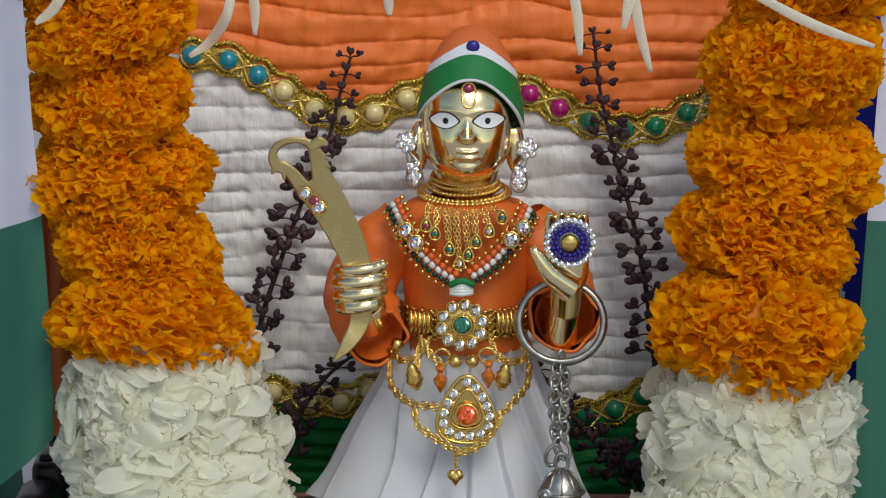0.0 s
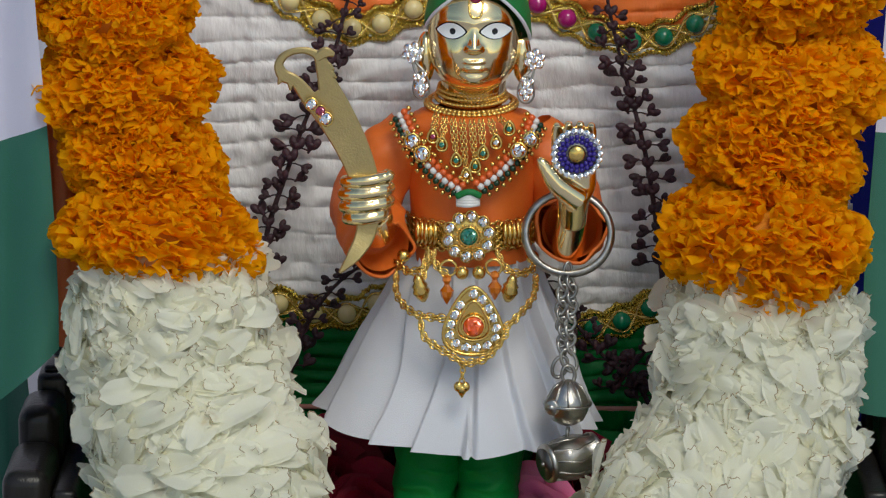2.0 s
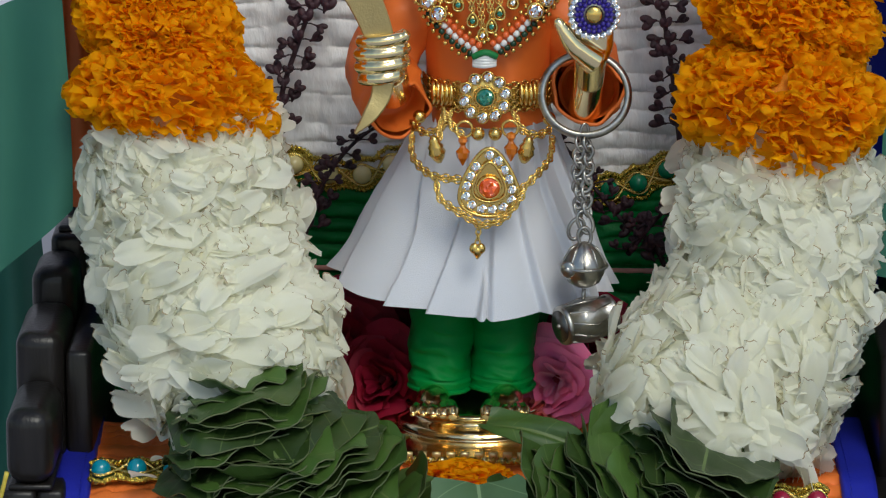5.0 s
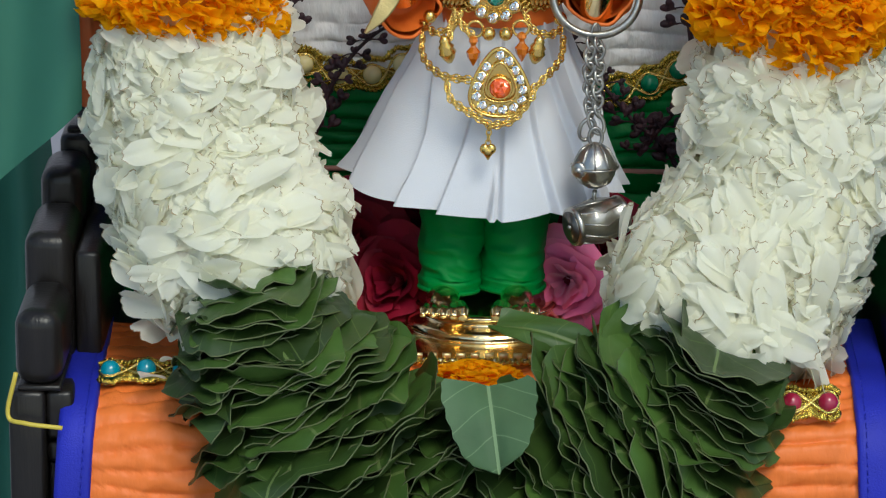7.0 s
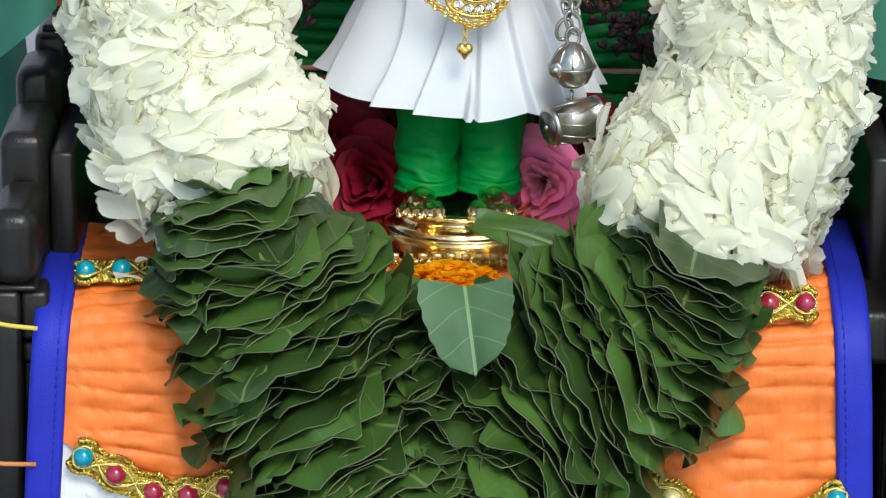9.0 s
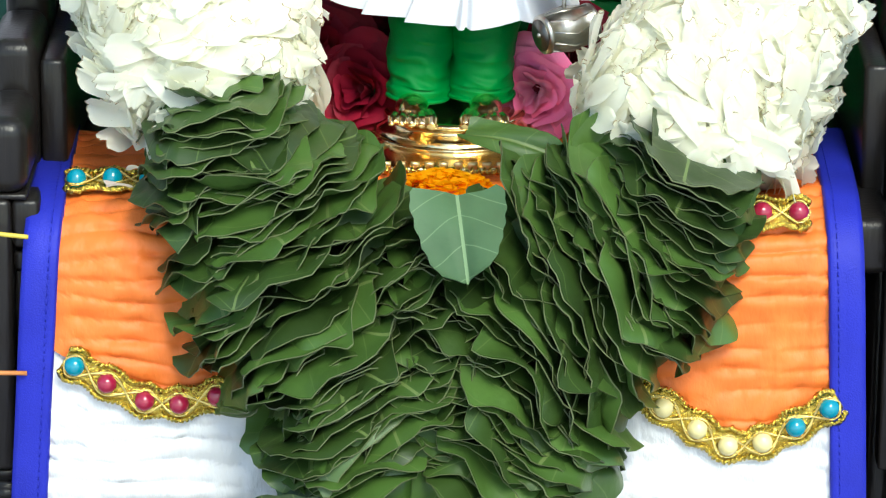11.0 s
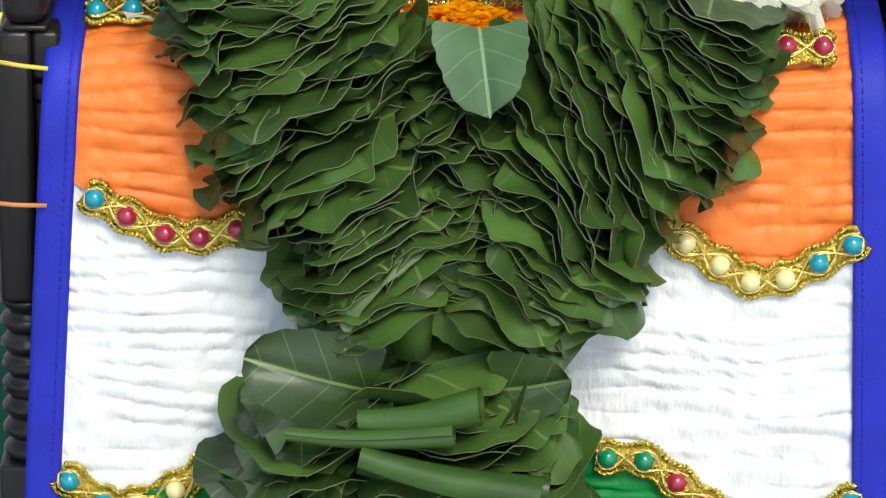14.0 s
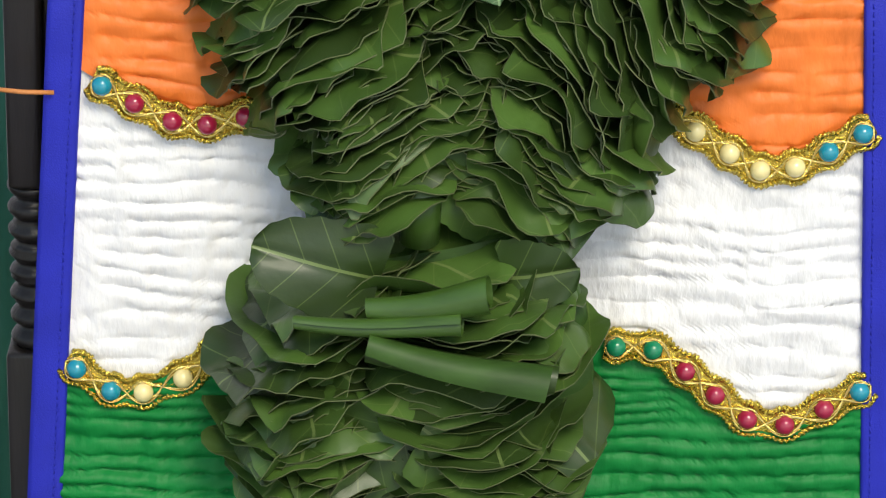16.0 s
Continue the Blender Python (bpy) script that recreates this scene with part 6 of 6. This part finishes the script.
# earrings: a crystal flower, a wire hook and a crystal leaf
for sx, flower, leaf in ((-1, (-0.0221, -0.0090, 0.2058), (-0.0190, -0.0110, 0.1944)), (1, (0.0237, -0.0090, 0.2032), (0.0206, -0.0110, 0.1926))):
    er = thing("earring", flower, "silver earring with a crystal flower over a crystal leaf", "earring", "pair of earrings")
    flower, leaf = Vector(flower), Vector(leaf)
    sh = Shape()
    sh.tube(curve_points([flower, flower + Vector((-sx * 0.0012, 0, -0.0038)), flower.lerp(leaf, 0.6) + Vector((-sx * 0.0022, 0, 0)), leaf + Vector((-sx * 0.0014, 0, 0.0030))], 16), 0.0006, 8)
    sh.tube(curve_points([flower + Vector((0, 0, -0.002)), flower.lerp(leaf, 0.5) + Vector((sx * 0.0012, 0, 0)), leaf + Vector((sx * 0.0010, 0, 0.0020))], 16), 0.0005, 8)
    spots = [(flower, 0.0019)] + [(flower + Vector((0.0028 * math.cos(t), 0.0002, 0.0028 * math.sin(t))), 0.00155) for t in (2 * math.pi * j / 6 + 0.3 for j in range(6))]
    spots += [(leaf + Vector(q), r) for q, r in (((0, 0, -0.0036), 0.0014), ((-sx * 0.0013, 0, -0.0014), 0.0017), ((sx * 0.0013, 0, -0.0012), 0.0017), ((0, 0, 0.0010), 0.0018), ((sx * 0.0018, 0, 0.0026), 0.0014), ((-sx * 0.0010, 0, 0.0034), 0.0012))]
    for q, r in spots:
        part("setting", Shape().ball(q + Vector((0, 0.0005, 0)), r * 1.05, 10, 6).data(), M_SILVER, er)
        stone(er, q + Vector((0, -0.0005, 0)), r, M_CLEAR)
    sh.tube([leaf + Vector((0.0030 * math.sin(t) * (1 - 0.3 * math.cos(t)), 0.0002, -0.0004 + 0.0054 * math.cos(t))) for t in (2 * math.pi * j / 24 for j in range(24))], 0.0004, 6, closed=True)
    part("mount", sh.data(), M_SILVER, er)

# brow mark
brow = thing("forehead_ornament", HEAD + Vector((0, -0.02, 0.016)), "gold loop with a dark red stone on the brow", "ornament")
loop = []
for j in range(32):
    t = 2 * math.pi * j / 32
    x, z = 0.0006 + 0.0026 * math.copysign(abs(math.sin(t)) ** 0.7, math.sin(t)), 0.0163 + 0.0050 * math.copysign(abs(math.cos(t)) ** 0.8, math.cos(t))
    loop.append(HEAD + Vector((x, face_front(x, z) - 0.0005, z)))
part("loop", Shape().tube(loop, 0.00045, 8, closed=True).data(), M_GOLD, brow)
bc = HEAD + Vector((0.0006, face_front(0.0006, 0.0180) - 0.0006, 0.0180))
part("setting", Shape().tube([bc + Vector((0.0023 * math.cos(t), 0.0002, 0.0022 * math.sin(t))) for t in (2 * math.pi * j / 24 for j in range(24))], 0.0004, 8, closed=True).data(), M_GOLD, brow)
part("stone", Shape().ball(bc, (0.0020, 0.0013, 0.0019), 16, 10).data(), M_RUBY, brow)

# disc on the raised palm
disc = thing("jewelled_disc", (0.0390, -0.0470, 0.1746), "round brooch, clear crystals round blue beads, gold centre", "brooch")
dc = Vector((0.0390, -0.0475, 0.1747))
face = Euler((radians(90), 0, 0)).to_matrix()
part("plate", Shape().lathe(dc + Vector((0, 0.001, 0)), [(0.0090, -0.0004), (0.0094, 0.0), (0.0090, 0.0004)], 40, m=face).data(), M_SILVER, disc)
for j in range(22):
    t = 2 * math.pi * j / 22
    stone(disc, dc + Vector((0.0086 * math.cos(t), -0.0002, 0.0086 * math.sin(t))), 0.00125, M_CLEAR)
for r0, n in ((0.0064, 20), (0.0048, 16)):
    for j in range(n):
        t = 2 * math.pi * j / n
        bead(disc, dc + Vector((r0 * math.cos(t), -0.0004, r0 * math.sin(t))), 0.0010, M_BEADB)
part("centre", Shape().ball(dc + Vector((0, -0.0004, 0)), (0.0034, 0.0018, 0.0034), 16, 10).data(), M_GOLD, disc)

# sword gems on a tied trinket
gemset = thing("gem_charm", (-0.0561, -0.0530, 0.1918), "two clear crystals and a pink one tied to the sword", "charm")
for c, mat, r in (((-0.0592, -0.0535, 0.1944), M_CLEAR, 0.0021), ((-0.0559, -0.0535, 0.1919), M_RUBY, 0.0018), ((-0.0540, -0.0535, 0.1889), M_CLEAR, 0.0023)):
    sh = Shape()
    collet(sh, c, r)
    part("mount", sh.data(), M_GOLD, gemset)
    stone(gemset, Vector(c) + Vector((0, -0.0004, 0)), r, mat)

# steel ring on the wrist with a chain, bell and little drum
bangle = thing("bangle", (0.0365, -0.0300, 0.1402), "plain polished silver bangle hanging on the wrist", "bangle")
bc = Vector((0.0364, -0.0340, 0.1415))
part("ring", Shape().tube([bc + Vector((0.0162 * math.cos(t), 0.004 * math.sin(t), 0.0148 * math.sin(t))) for t in (2 * math.pi * j / 64 for j in range(64))], [(0.0014, 0.0019)] * 64, 14, closed=True).data(), M_SILVER, bangle)
rattle = thing("drum_charm", (0.0371, -0.0420, 0.0683), "silver chain with a domed bell and a small two-headed drum", "charm")
part("hook_link", Shape().tube([Vector((0.0363, -0.0380, 0.1270)) + Vector((0.0016 * math.sin(t), 0.0008 * math.sin(t), 0.0042 * math.cos(t))) for t in (2 * math.pi * j / 20 for j in range(20))], 0.0006, 8, closed=True).data(), M_SILVER, rattle)
for strand, (sx, ends) in enumerate(((-1, ((0.0345, -0.0395, 0.1236), (0.0337, -0.0405, 0.1120), (0.0345, -0.0415, 0.1040), (0.0338, -0.0420, 0.0960))), (1, ((0.0374, -0.0395, 0.1236), (0.0378, -0.0405, 0.1140), (0.0370, -0.0415, 0.1060), (0.0376, -0.0420, 0.0985))))):
    for i, p in enumerate(even(ends, 0.0031)):
        lean = 0.42 if i % 2 else -0.42
        a = Vector((lean, 0, 1)).normalized()
        side = Vector((a.z, 0, -a.x)) if i % 2 else Vector((a.z * 0.6, 0.75, -a.x * 0.6))
        lk = Shape().tube([p + a * (0.0027 * math.cos(t)) + side * (0.0018 * math.sin(t)) for t in (2 * math.pi * j / 18 for j in range(18))], 0.00068, 8, closed=True)
        part("chain_link", lk.data(), M_SILVER, rattle)
for at, w, h, tilt in (((0.0334, -0.0430, 0.0920), 0.0027, 0.0042, 0.35), ((0.0368, -0.0430, 0.0945), 0.0026, 0.0045, -0.45), ((0.0366, -0.0440, 0.0892), 0.0024, 0.0036, -0.1)):
    a, side = Vector((math.sin(tilt), 0, math.cos(tilt))), Vector((math.cos(tilt), 0.2, -math.sin(tilt)))
    part("split_ring", Shape().tube([Vector(at) + a * (h * math.cos(t)) + side * (w * math.sin(t)) for t in (2 * math.pi * j / 24 for j in range(24))], 0.00075, 8, closed=True).data(), M_SILVER, rattle)
b0 = Vector((0.0365, -0.0440, 0.0781))
part("bell", Shape().lathe(b0, [(0.0008, 0.0092), (0.0022, 0.0088), (0.0055, 0.0066), (0.0076, 0.0030), (0.0084, 0.0012), (0.0086, 0.0), (0.0080, -0.0010), (0.0076, -0.0030), (0.0060, -0.0062), (0.0030, -0.0080), (0.0010, -0.0086)], 32).data(), M_SILVER, rattle, "ribbed round silver bell")
sh = Shape()
for k in range(5):
    t = -math.pi / 2 + (k - 2) * 0.62
    sh.tube([b0 + Vector((r * math.cos(t), r * math.sin(t), h)) for r, h in ((0.0023, 0.0088), (0.0057, 0.0066), (0.0078, 0.0030), (0.0087, 0.0002))], 0.0004, 6)
sh.tube([b0 + Vector((0.0087 * math.cos(t), 0.0087 * math.sin(t), 0.0)) for t in (2 * math.pi * j / 40 for j in range(40))], 0.0006, 6, closed=True)
part("bell_rib", sh.data(), M_SILVER, rattle)
part("boss", Shape().lathe(Vector((0.0304, -0.0500, 0.0781)), [(0.0030, -0.001), (0.0032, 0.0004), (0.0022, 0.0012), (0.0014, 0.0010), (0.0010, 0.0018), (0.0003, 0.0020)], 20, m=Euler((radians(90), 0, radians(-25))).to_matrix()).data(), M_SILVER, rattle)
part("link_rod", Shape().tube([(0.0366, -0.0440, 0.0689), (0.0362, -0.0440, 0.0640)], 0.0008, 8).data(), M_SILVER, rattle)
d0 = Vector((0.0376, -0.0440, 0.0569))
dm = (Euler((radians(8), radians(90), 0)).to_matrix())
dm = Euler((0, 0, radians(28))).to_matrix() @ Euler((0, radians(84), 0)).to_matrix()
DRUM = 1.13
drum = part("drum", Shape().lathe(d0, [(r * DRUM, h * DRUM) for r, h in ((0.0060, -0.0098), (0.0066, -0.0094), (0.0068, -0.0082), (0.0062, -0.0078), (0.0072, -0.0030), (0.0074, 0.0), (0.0072, 0.0030), (0.0062, 0.0078), (0.0068, 0.0082), (0.0066, 0.0094), (0.0060, 0.0098))], 32, m=dm).data(), M_SILVER, rattle, "barrel-shaped silver drum")
part("drum_head", Shape().lathe(d0 + dm @ Vector((0, 0, -0.0098 * DRUM)), [(0.0061, -0.0005), (0.0059, 0.0006)], 28, m=dm).data(), M_DARKSILVER, drum)
part("stud", Shape().ball(d0 + dm @ Vector((0, 0, -0.0104 * DRUM)), 0.0010, 8, 6).data(), M_SILVER, drum)
sh = Shape()
for k in range(10):
    t = 2 * math.pi * k / 10
    sh.tube([d0 + dm @ Vector((r * math.cos(t + tw), r * math.sin(t + tw), h)) * DRUM for r, h, tw in ((0.0064, -0.0078, 0), (0.0075, 0.0, 0.3), (0.0064, 0.0078, 0))], 0.0004, 5)
part("drum_cord", sh.data(), M_SILVER, drum)
